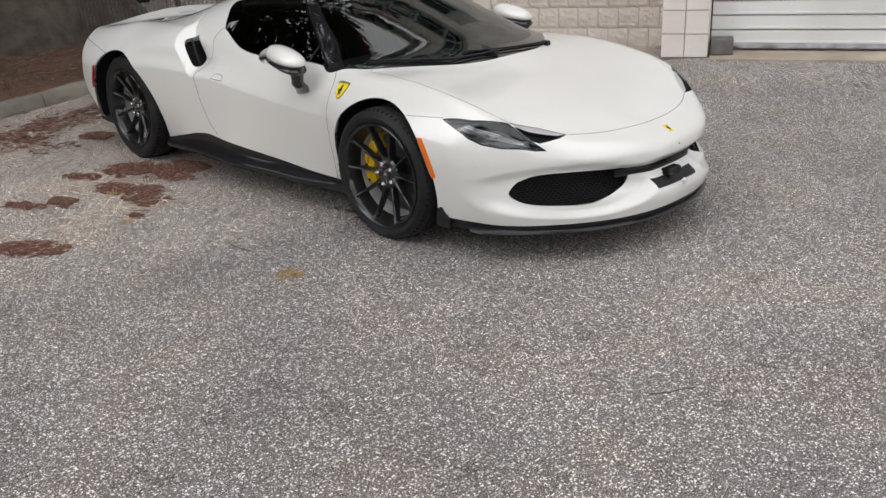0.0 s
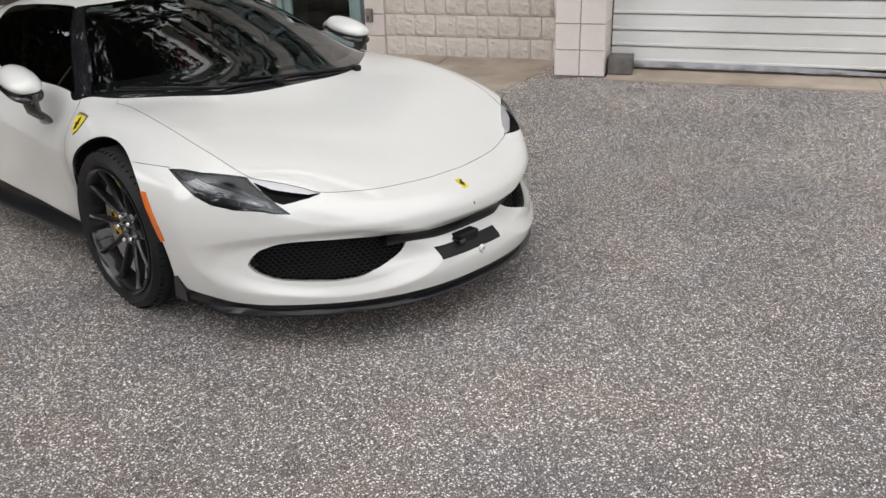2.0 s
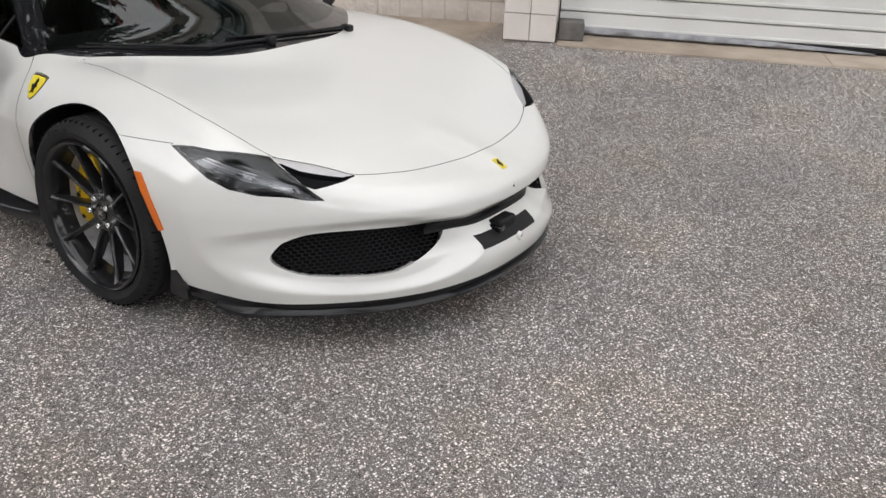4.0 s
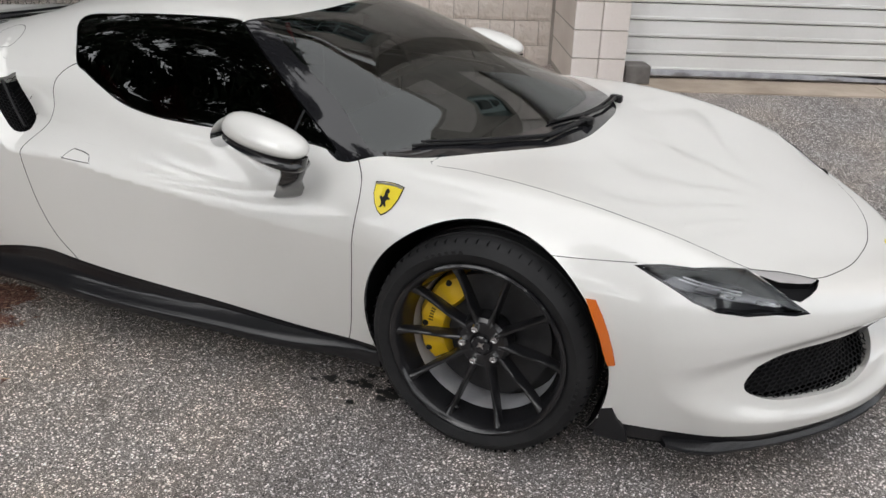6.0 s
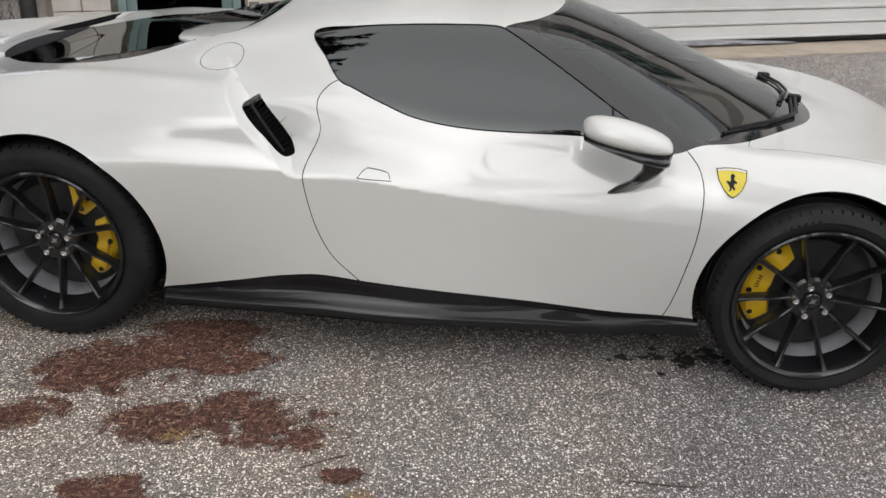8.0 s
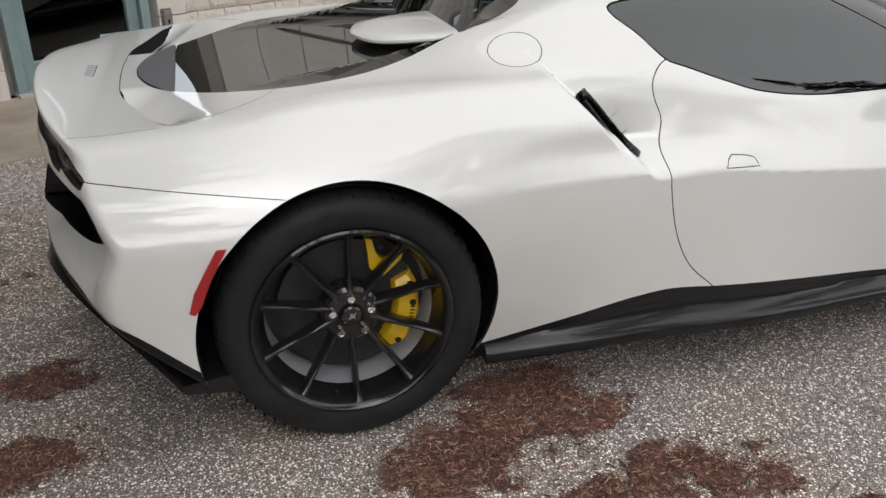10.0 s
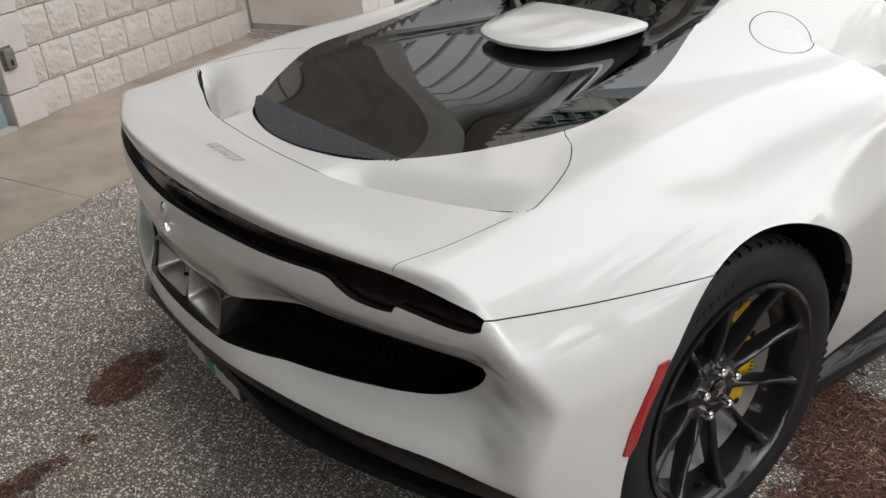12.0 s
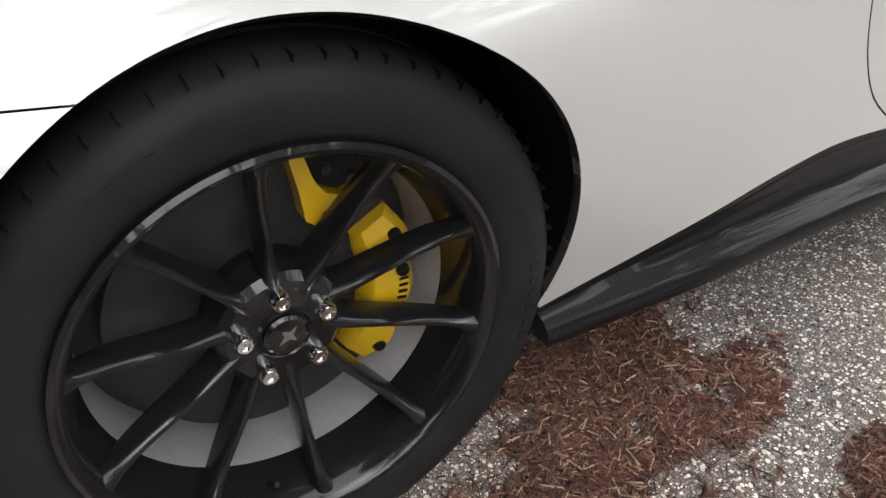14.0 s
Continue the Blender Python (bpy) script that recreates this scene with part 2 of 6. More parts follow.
def body_form(x, y, z):
    """Below zero inside the car's skin; y is taken as positive."""
    y = np.abs(y)
    s = np.clip(y / .72, 0, 1) ** 2
    hc, hf = curve(x, HOOD), curve(x, CROWN)
    top = hc + (hf - hc) * s - 2.2 * np.clip(y - .72, 0, 1) ** 2
    zw = curve(x, WIDE_Z)
    yw, yl, yt = curve(x, WIDE_Y), curve(x, LOW_Y), curve(x, TOP_Y)
    up = np.clip((z - zw) / (.8 - zw), 0, 3)
    down = np.clip((zw - z) / (zw - .2), 0, 2)
    edge = np.clip((x + 1.95) / .25, 0, 1) * np.clip((-.35 - x) / .25, 0, 1)       # the doors have a firm crease
    side = yw - (yw - yt) * up ** (1.7 - .50 * edge) - (yw - yl) * down ** (1.5 - .25 * edge)
    line = -1.777 - .83 * (z - .70)                                                # the plane of the side intake
    hollow = np.clip((-1.12 - x) / .68, 0, 1) ** 2.8 * np.clip((x - line) / .030, 0, 1)
    hollow = hollow * blend((z - .66) / .10)
    inner = .705 - .25 * (z - .80)
    side = side - hollow * np.clip(side - inner, 0, .25)                             # the door draws in towards the intake
    swell = blend((line + .004 - x) / .035) * blend((x + 2.80) / .75)
    full = yw - .10 * np.clip((z - zw) / .225, 0, 2) ** 3
    side = side + swell * np.maximum(full - side, 0) * blend((z - zw) / .16)                               # the haunch stands out behind it
    front = x - (curve(z, NOSE_X) - .72 * y ** 2.4)
    rear = (curve(z, TAIL_X) + .26 * y * y) - x
    fade = blend((.92 - y) / .10)
    dent = curve(z, TAIL_DENT)
    tongue = blend((.40 - y) / .20)
    rear = rear + dent * (1 - tongue) * fade
    dish = np.clip(1.25 - ((y - .56) / .36) ** 2 - ((z - .35) / .115) ** 2, 0, 1)
    front = front + .030 * blend(dish * 1.4)                                        # dished round the grille
    front = front + channel_in(y, z)
    low = smax(z - top, y - side, .10)
    low = smax(low, front, .06)
    low = smax(low, rear, .022)
    low = smax(low, .13 - z, .03)
    gy = curve(x, GLASS_Y) - smax(z - .83, -.015 + .065 * blend((-1.1 - x) / .65), .05)
    dip = np.clip((-1.86 - x) / .32, 0, 1) ** 2 * np.clip((.45 - y) / .2, 0, 1)
    cabin = smax(z - (curve(x, ROOF) - .33 * y * y - .2 * dip), (y - gy) * .707, .07)
    cabin = smax(cabin, .74 - z, .04)
    return smin(low, cabin, .07)


# ---- building blocks ----
def step(a, b, x):
    t = np.clip((x - a) / (b - a), 0, 1)
    return t * t * (3 - 2 * t)


def thing(name, at=(0, 0, 0), label="", category="", group="", kind="", turn=0):
    ob = new(name)
    ob.matrix_world = pose(*at, 0, 0, turn)
    return tagged(ob, label, category, group, kind)


def put_mesh(name, me, material, parent=None, label="", smooth=True):
    ob = new(name, me)
    if material:
        me.materials.append(material)
    if smooth:
        me.polygons.foreach_set("use_smooth", [True] * len(me.polygons))
    ob.parent = parent
    if label:
        ob["label"] = label
    return ob


def part(name, bm, material, parent=None, label="", smooth=False, sharp=35):
    """One bmesh as one mesh object under a thing or a part."""
    me = bpy.data.meshes.new(name)
    bm.normal_update()
    if smooth:
        lim = radians(sharp)
        for e in bm.edges:
            e.smooth = len(e.link_faces) == 2 and e.calc_face_angle(0) < lim
    bm.to_mesh(me)
    bm.free()
    return put_mesh(name, me, material, parent, label, smooth)


def box(sx, sy, sz, at=(0, 0, 0), bevel=0.0, segs=2, bm=None, turn=None):
    own = bm or bmesh.new()
    made = bmesh.ops.create_cube(own, size=1)["verts"]
    bmesh.ops.scale(own, vec=(sx, sy, sz), verts=made)
    if bevel:
        edges = list({e for v in made for e in v.link_edges})
        got = bmesh.ops.bevel(own, geom=edges, offset=bevel, segments=segs, affect='EDGES', profile=.5)
        made = list({v for f in got["faces"] for v in f.verts} | {v for v in made if v.is_valid})
    if turn is not None:
        bmesh.ops.transform(own, matrix=turn, verts=made)
    bmesh.ops.translate(own, vec=at, verts=made)
    return own


def lathe(profile, segs=72, closed=False, bm=None):
    """Turns (radius, along) pairs about the y axis."""
    own = bm or bmesh.new()
    rings = []
    for i in range(segs):
        a = 2 * math.pi * i / segs
        rings.append([own.verts.new((r * math.cos(a), y, r * math.sin(a))) for r, y in profile])
    n = len(profile)
    for i in range(segs):
        p, q = rings[i], rings[(i + 1) % segs]
        for j in range(n if closed else n - 1):
            own.faces.new((p[j], p[(j + 1) % n], q[(j + 1) % n], q[j]))
    if bm is None:
        bmesh.ops.recalc_face_normals(own, faces=own.faces)
    return own


def loft(rings, bm=None, cap=True):
    """Joins closed rings of points into a skin."""
    own = bm or bmesh.new()
    vs = [[own.verts.new(p) for p in r] for r in rings]
    n = len(rings[0])
    fs = []
    for a, b in zip(vs, vs[1:]):
        for j in range(n):
            fs.append(own.faces.new((a[j], a[(j + 1) % n], b[(j + 1) % n], b[j])))
    if cap:
        fs.append(own.faces.new(vs[0]))
        fs.append(own.faces.new(vs[-1][::-1]))
    if bm is None:
        bmesh.ops.recalc_face_normals(own, faces=fs)
    return own


def tube(path, radius, sides=8, bm=None):
    """A round bar along a line of points."""
    pts = [Vector(p) for p in path]
    rings = []
    for i, p in enumerate(pts):
        d = (pts[min(i + 1, len(pts) - 1)] - pts[max(i - 1, 0)]).normalized()
        q = d.to_track_quat('Z', 'Y')
        r = radius[i] if isinstance(radius, (list, tuple)) else radius
        rings.append([p + q @ Vector((r * math.cos(2 * math.pi * k / sides), r * math.sin(2 * math.pi * k / sides), 0)) for k in range(sides)])
    return loft(rings, bm)


def prism(pts, depth, bm=None, axis=1, at=0.0):
    """A flat outline given thickness along an axis (0 x, 1 y, 2 z)."""
    own = bm or bmesh.new()
    def lift(p, h):
        q = [p[0], p[1]]
        q.insert(axis, h)
        return own.verts.new(q)
    a = [lift(p, at) for p in pts]
    b = [lift(p, at + depth) for p in pts]
    fs = [own.faces.new(a), own.faces.new(b[::-1])]
    n = len(pts)
    for i in range(n):
        fs.append(own.faces.new((a[i], b[i], b[(i + 1) % n], a[(i + 1) % n])))
    bmesh.ops.recalc_face_normals(own, faces=fs)
    return own


# ---- cutting the skin into panels ----
def smooth_line(pts, per=8, closed=True):
    """A smooth line through points of any dimension."""
    p = np.array(pts, float)
    n = len(p)
    out = []
    for i in range(n if closed else n - 1):
        if closed:
            a, b, c, d = p[i - 1], p[i], p[(i + 1) % n], p[(i + 2) % n]
        else:
            a, b, c, d = p[max(i - 1, 0)], p[i], p[i + 1], p[min(i + 2, n - 1)]
        for k in range(per):
            t = k / per
            out.append(.5 * (2 * b + (c - a) * t + (2 * a - 5 * b + 4 * c - d) * t * t + (3 * b - a - 3 * c + d) * t ** 3))
    if not closed:
        out.append(p[-1])
    return np.array(out)


def inside_distance(q, line, margin=.06):
    """Signed distance of the 2-D points q from a closed line, below zero inside; far points get a rough one."""
    out = np.full(len(q), 1.0)
    lo, hi = line.min(0) - margin, line.max(0) + margin
    pick = np.nonzero((q[:, 0] > lo[0]) & (q[:, 0] < hi[0]) & (q[:, 1] > lo[1]) & (q[:, 1] < hi[1]))[0]
    if len(pick) == 0:
        return out
    x, y = q[pick, 0], q[pick, 1]
    best = np.full(len(pick), 1e9)
    odd = np.zeros(len(pick), bool)
    for (ax, ay), (bx, by) in zip(line, np.roll(line, -1, axis=0)):
        ex, ey = bx - ax, by - ay
        wx, wy = x - ax, y - ay
        t = np.minimum(np.maximum((wx * ex + wy * ey) / max(ex * ex + ey * ey, 1e-12), 0), 1)
        dx, dy = wx - t * ex, wy - t * ey
        best = np.minimum(best, dx * dx + dy * dy)
        if ay != by:
            odd ^= ((ay > y) != (by > y)) & (x < ex * (y - ay) / (by - ay) + ax)
    out[pick] = np.where(odd, -1, 1) * np.sqrt(best)
    return out


class Skin:
    """Half the car's skin (its right side), as triangles that carry a panel name."""

    def __init__(self, nu=420, nt=176):
        lo_x, hi_x, cap, mid = -2.9, .55, 1.0, 3.45
        fine = np.linspace(-cap, mid + cap, 4000)
        thick = 1 + .9 * (fine < 0) + .5 * (fine > mid) + 1.4 * np.exp(-((fine + lo_x + 1.82) / .12) ** 2)
        thick = np.concatenate([[0], np.cumsum(thick[1:])])
        s = np.interp(np.linspace(0, thick[-1], nu), thick, fine)[:, None]
        th = np.linspace(np.pi / 2, -np.pi / 2, nt)[None, :]
        turn = np.where(s < 0, s, np.where(s > mid, s - mid, 0)) / cap * np.pi / 2 * .995
        d = np.stack(np.broadcast_arrays(np.sin(turn), -np.cos(turn) * np.cos(th), np.cos(turn) * np.sin(th)), -1).reshape(-1, 3)
        o = np.stack(np.broadcast_arrays(np.clip(lo_x + s, lo_x, hi_x), 0 * th, .47 + .15 * blend((.55 - s) / .55) + 0 * th), -1).reshape(-1, 3)
        near, far = np.full(len(o), .02), np.full(len(o), 1.4)
        for _ in range(24):
            m = (near + far) / 2
            p = o + d * m[:, None]
            ins = body_form(p[:, 0], p[:, 1], p[:, 2]) < 0
            near, far = np.where(ins, m, near), np.where(ins, far, m)
        self.v = o + d * far[:, None]
        self.v[:, 1] = np.minimum(self.v[:, 1], 0)
        i = np.arange(nu * nt).reshape(nu, nt)
        a, b, c, e = i[:-1, :-1].ravel(), i[:-1, 1:].ravel(), i[1:, 1:].ravel(), i[1:, :-1].ravel()
        self.t = np.concatenate([np.stack([a, b, c], 1), np.stack([a, c, e], 1)])
        self.name = np.full(len(self.t), "body_shell", dtype="U24")
        n = np.cross(self.v[self.t[:, 1]] - self.v[self.t[:, 0]], self.v[self.t[:, 2]] - self.v[self.t[:, 0]])
        out = (n * self.normals(self.v[self.t].mean(1))).sum(1) < 0
        self.t[out] = self.t[out][:, ::-1]

    def refine(self, near, times=1):
        """Splits the triangles whose middle lies in a field, and carries the new points onto the form."""
        for _ in range(times):
            pick = near(self.v[self.t].mean(1))
            t = self.t[pick]
            e = np.sort(np.concatenate([t[:, [0, 1]], t[:, [1, 2]], t[:, [2, 0]]]), 1)
            uniq, back = np.unique(e, axis=0, return_inverse=True)
            back = back.reshape(-1) + len(self.v)
            mid = self.v[uniq].mean(1)
            flat = mid[:, 1] > -1e-5
            n = self.normals(mid)
            lo, hi = np.full(len(mid), -.004), np.full(len(mid), .004)
            for _ in range(10):
                m = (lo + hi) / 2
                p = mid + n * m[:, None]
                ins = body_form(p[:, 0], p[:, 1], p[:, 2]) < 0
                lo, hi = np.where(ins, m, lo), np.where(ins, hi, m)
            ok = np.abs(hi) < .0035
            mid = mid + n * (hi * ok)[:, None]
            mid[flat, 1] = 0
            self.v = np.concatenate([self.v, mid])
            k = len(t)
            ab, bc, ca = back[:k], back[k:2 * k], back[2 * k:]
            a, b, c = t[:, 0], t[:, 1], t[:, 2]
            self.t = np.concatenate([self.t[~pick], np.stack([a, ab, ca], 1), np.stack([ab, b, bc], 1), np.stack([ca, bc, c], 1), np.stack([ab, bc, ca], 1)])
            self.name = np.full(len(self.t), "body_shell", dtype="U24")

    def cut(self, f):
        """Splits the triangles along f = 0, f given at the points."""
        f = np.where(np.abs(f) < 1e-6, 1e-6, f)
        s = f[self.t] < 0
        k = s.sum(1)
        mixed = (k == 1) | (k == 2)
        t, name = self.t[mixed], self.name[mixed]
        lone = np.where(k[mixed] == 1, np.argmax(s[mixed], 1), np.argmin(s[mixed], 1))
        r = np.arange(len(t))
        a, b, c = t[r, lone], t[r, (lone + 1) % 3], t[r, (lone + 2) % 3]
        pairs = np.sort(np.concatenate([np.stack([a, b], 1), np.stack([a, c], 1)]), 1)
        uniq, back = np.unique(pairs, axis=0, return_inverse=True)
        back = back.reshape(-1)
        w = f[uniq[:, 0]] / (f[uniq[:, 0]] - f[uniq[:, 1]])
        fresh = self.v[uniq[:, 0]] * (1 - w)[:, None] + self.v[uniq[:, 1]] * w[:, None]
        base = len(self.v)
        ab, ac = base + back[:len(t)], base + back[len(t):]
        self.v = np.concatenate([self.v, fresh])
        self.t = np.concatenate([self.t[~mixed], np.stack([a, ab, ac], 1), np.stack([ab, b, c], 1), np.stack([ab, c, ac], 1)])
        self.name = np.concatenate([self.name[~mixed], name, name, name])

    def region(self, name, field, only=("body_shell",), gap=0.0):
        """Names the panel inside a field (a function of points), with an open joint round it."""
        self.cut(field(self.v))
        if gap:
            self.cut(np.abs(field(self.v)) - gap)
        f = field(self.v[self.t].mean(1))
        ok = np.isin(self.name, only)
        self.name[ok & (f < -gap)] = name
        if gap:
            self.name[ok & (np.abs(f) <= gap)] = "joint"

    def normals(self, v):
        e = 4e-4
        g = np.zeros_like(v)
        for k in range(3):
            d = np.zeros(3)
            d[k] = e
            p, q = v + d, v - d
            g[:, k] = body_form(p[:, 0], p[:, 1], p[:, 2]) - body_form(q[:, 0], q[:, 1], q[:, 2])
        g[v[:, 1] > -1e-4, 1] = 0
        return g / np.maximum(np.linalg.norm(g, axis=1), 1e-9)[:, None]

    def take(self, names, sink=0.0):
        """The points, triangles and normals of some panels."""
        sel = self.t[np.isin(self.name, names)]
        used, idx = np.unique(sel, return_inverse=True)
        v = self.v[used]
        n = self.normals(v)
        return v - n * sink, idx.reshape(-1, 3), n

    def rim(self, names):
        """Pairs of points along the edge of some panels, not counting the centre line."""
        sel = self.t[np.isin(self.name, names)]
        e = np.concatenate([sel[:, [0, 1]], sel[:, [1, 2]], sel[:, [2, 0]]])
        key = np.sort(e, 1)
        u, first, cnt = np.unique(key, axis=0, return_index=True, return_counts=True)
        e = e[first[cnt == 1]]
        mid = self.v[e].mean(1)
        return e[mid[:, 1] < -1e-3]


def side_view(line, y_max=-.3, z_min=-1.0, smooth=True, per=5):
    ln = smooth_line(line, per) if smooth else np.array(line, float)
    return lambda p: np.where((p[:, 1] < y_max) & (p[:, 2] > z_min), inside_distance(p[:, [0, 2]], ln), 1.0)


def top_view(line, z_min=.5, smooth=True, per=5):
    ln = smooth_line(line, per) if smooth else np.array(line, float)
    return lambda p: np.where(p[:, 2] > z_min, inside_distance(np.stack([p[:, 0], -p[:, 1]], 1), ln), 1.0)


def end_view(line, x_max=9.0, x_min=-9.0, smooth=True, per=5):
    ln = smooth_line(line, per) if smooth else np.array(line, float)
    return lambda p: np.where((p[:, 0] < x_max) & (p[:, 0] > x_min), inside_distance(np.stack([-p[:, 1], p[:, 2]], 1), ln), 1.0)


def plane_of(pts):
    p = np.array(pts, float)
    c = p.mean(0)
    u, s, w = np.linalg.svd(p - c)
    return c, w[0], w[1], w[2]


def flat_view(pts, depth=.15, smooth=True, per=5):
    """An outline seen square on to the plane that suits its points best."""
    c, a, b, n = plane_of(pts)
    q = np.array(pts, float) - c
    ln = np.stack([q @ a, q @ b], 1)
    if smooth:
        ln = smooth_line(ln, per)
    return lambda p: np.where(np.abs((p - c) @ n) < depth, inside_distance(np.stack([(p - c) @ a, (p - c) @ b], 1), ln), 1.0)


# ---- the car ----
car = thing("sports_car", label="low pearl-white mid-engined sports coupe parked on worn asphalt", category="car")
HUBS = ((0.0, .34, "front"), (-2.6, .362, "rear"))


def arch(x, z, r):
    return lambda p: np.where(p[:, 1] < -.4, np.hypot(p[:, 0] - x, p[:, 2] - z) - r, 1.0)


SILL = [(-2.4, .17), (-2.19, .208), (-1.95, .262), (-1.77, .30), (-1.65, .312), (-1.5, .30), (-1.3, .285), (-.93, .25), (-.55, .217), (-.3, .222)]


def below_sill(p):
    ok = (p[:, 0] > -2.4) & (p[:, 0] < -.25)
    return np.where(ok, p[:, 2] - curve(p[:, 0], SILL), 1.0)


SCREEN = [(.10, -.2), (.10, 0), (.088, .2), (.035, .36), (-.085, .52), (-.25, .685), (-.405, .752), (-.525, .785), (-.685, .700), (-.826, .625),
          (-.952, .552), (-1.083, .465), (-.965, .362), (-.885, .21), (-.855, 0), (-.855, -.2)]
PANE = [(-.02, -.2), (-.02, 0), (-.03, .2), (-.10, .40), (-.21, .555), (-.37, .705), (-.43, .735), (-.60, .635), (-.739, .576), (-.893, .50),
        (-1.02, .42), (-.945, .33), (-.872, .19), (-.845, 0), (-.845, -.2)]
WINDOW = [(-1.735, 1.068), (-1.578, 1.089), (-1.422, 1.101), (-1.228, 1.107), (-1.11, 1.106), (-1.06, 1.093), (-.962, 1.046), (-.836, .978), (-.695, .896), (-.545, .812),
          (-.60, .816), (-.70, .823), (-.841, .824), (-1.148, .826), (-1.338, .846), (-1.462, .883), (-1.57, .922), (-1.621, .941), (-1.677, 1.001)]
DOOR = [(-.532, .822), (-.441, .779), (-.409, .719), (-.407, .623), (-.421, .449), (-.473, .20), (-.6, .12), (-1.3, .12), (-1.45, .22), (-1.511, .297), (-1.60, .38),
        (-1.655, .48), (-1.688, .60), (-1.698, .69), (-1.674, .76), (-1.668, .80), (-1.684, .855), (-1.675, .90), (-1.621, .941), (-1.5, .96), (-1.0, .95)]
HOODLINE = [(-.25, .705), (-.12, .722), (.022, .740), (.267, .752), (.465, .745), (.667, .705), (.76, .62), (.85, .525), (.905, .42), (.95, .30), (.985, .12), (.99, 0), (.99, -.2),
            (.0, -.2), (.0, 0), (-.1, .45)]
LAMP = [(.404, -.872, .676), (.440, -.860, .681), (.475, -.845, .682), (.547, -.818, .676), (.610, -.770, .670), (.669, -.711, .657), (.690, -.712, .645), (.711, -.710, .635), (.778, -.696, .594),
        (.817, -.679, .566), (.850, -.661, .542), (.815, -.705, .548), (.767, -.739, .554), (.700, -.80, .562), (.623, -.844, .574), (.560, -.866, .598), (.510, -.876, .630), (.455, -.876, .655)]
BLADE = [(.672, -.708, .656), (.710, -.663, .643), (.751, -.612, .626), (.800, -.566, .606), (.853, -.528, .589), (.838, -.571, .591), (.800, -.620, .605), (.755, -.672, .619), (.705, -.704, .642)]
SLIT = [(.708, -.706, .640), (.757, -.674, .618), (.802, -.622, .604), (.840, -.573, .590), (.852, -.533, .588), (.848, -.580, .581), (.835, -.630, .580), (.815, -.668, .575), (.790, -.688, .586), (.745, -.700, .614)]
GRILLE = [(.724, -.784, .349), (.742, -.762, .390), (.766, -.738, .409), (.828, -.680, .431), (.956, -.527, .433), (1.02, -.43, .428), (1.068, -.330, .418), (1.074, -.307, .393),
          (1.068, -.350, .347), (1.022, -.478, .294), (.980, -.55, .283), (.923, -.616, .284), (.822, -.716, .294), (.753, -.767, .318)]
INTAKE = [(-1.765 - .83 * (z - .70), y, z) for y, z in ((-.716, .868), (-.745, .877), (-.785, .876), (-.810, .866), (-.830, .835), (-.845, .785), (-.855, .735), (-.850, .712), (-.825, .702), (-.785, .702),
                                                       (-.757, .708), (-.741, .725), (-.732, .77), (-.722, .825))]
REARPANE = [(-1.88, -.2), (-1.88, 0), (-1.895, .2), (-1.945, .345), (-2.03, .41), (-2.2, .455), (-2.39, .52), (-2.54, .55), (-2.70, .55), (-2.85, .465), (-2.98, .35), (-3.06, .25),
            (-3.10, .12), (-3.112, 0), (-3.112, -.2)]
COVER = [(-2.2, -.2), (-2.2, .3), (-2.45, .5), (-2.69, .53), (-2.76, .61), (-2.83, .672), (-2.93, .722), (-3.0, .733), (-3.045, .64), (-3.09, .5), (-3.14, .32), (-3.155, .12), (-3.157, 0), (-3.157, -.2)]
MOUTH = [(-.1, .646), (0, .646), (.2, .646), (.312, .654), (.484, .660), (.62, .672), (.71, .676), (.765, .672), (.795, .658), (.802, .638), (.788, .614), (.752, .594), (.682, .577), (.521, .559), (.343, .545), (.225, .548), (0, .548), (-.1, .548)]
SLOT = [(-.1, .806), (0, .805), (.25, .808), (.42, .806), (.55, .808), (.59, .792), (.63, .778), (.70, .776), (.708, .79), (.74, .787), (.806, .777), (.85, .776), (.864, .785), (.862, .798), (.852, .808), (.80, .823),
        (.706, .841), (.632, .847), (.53, .852), (.4, .857), (.28, .864), (.1, .872), (0, .874), (-.1, .874)]
FUEL = (-2.052, -.603, .992)


def disc(c, r):
    """A round field about a point of the skin."""
    return lambda p: np.where(p[:, 1] < -.2, np.sqrt(((p - np.array(c)) ** 2).sum(1)) - r, 1.0)


def front_line(p):
    z = .672 + .03 * (p[:, 0] - .16)
    return np.where(p[:, 0] < .12, 1.0, np.where(p[:, 0] > .70, -1.0, (p[:, 2] - z) * np.where(p[:, 0] < .412, 1, 300)))


def rear_line(p):
    return np.where(p[:, 0] > -2.5, 1.0, p[:, 2] - (.735 - .135 * (p[:, 0] + 2.72)))


def within(x0, x1, y0, y1, z0, z1):
    return lambda p: (p[:, 0] > x0) & (p[:, 0] < x1) & (p[:, 1] > y0) & (p[:, 1] < y1) & (p[:, 2] > z0) & (p[:, 2] < z1)


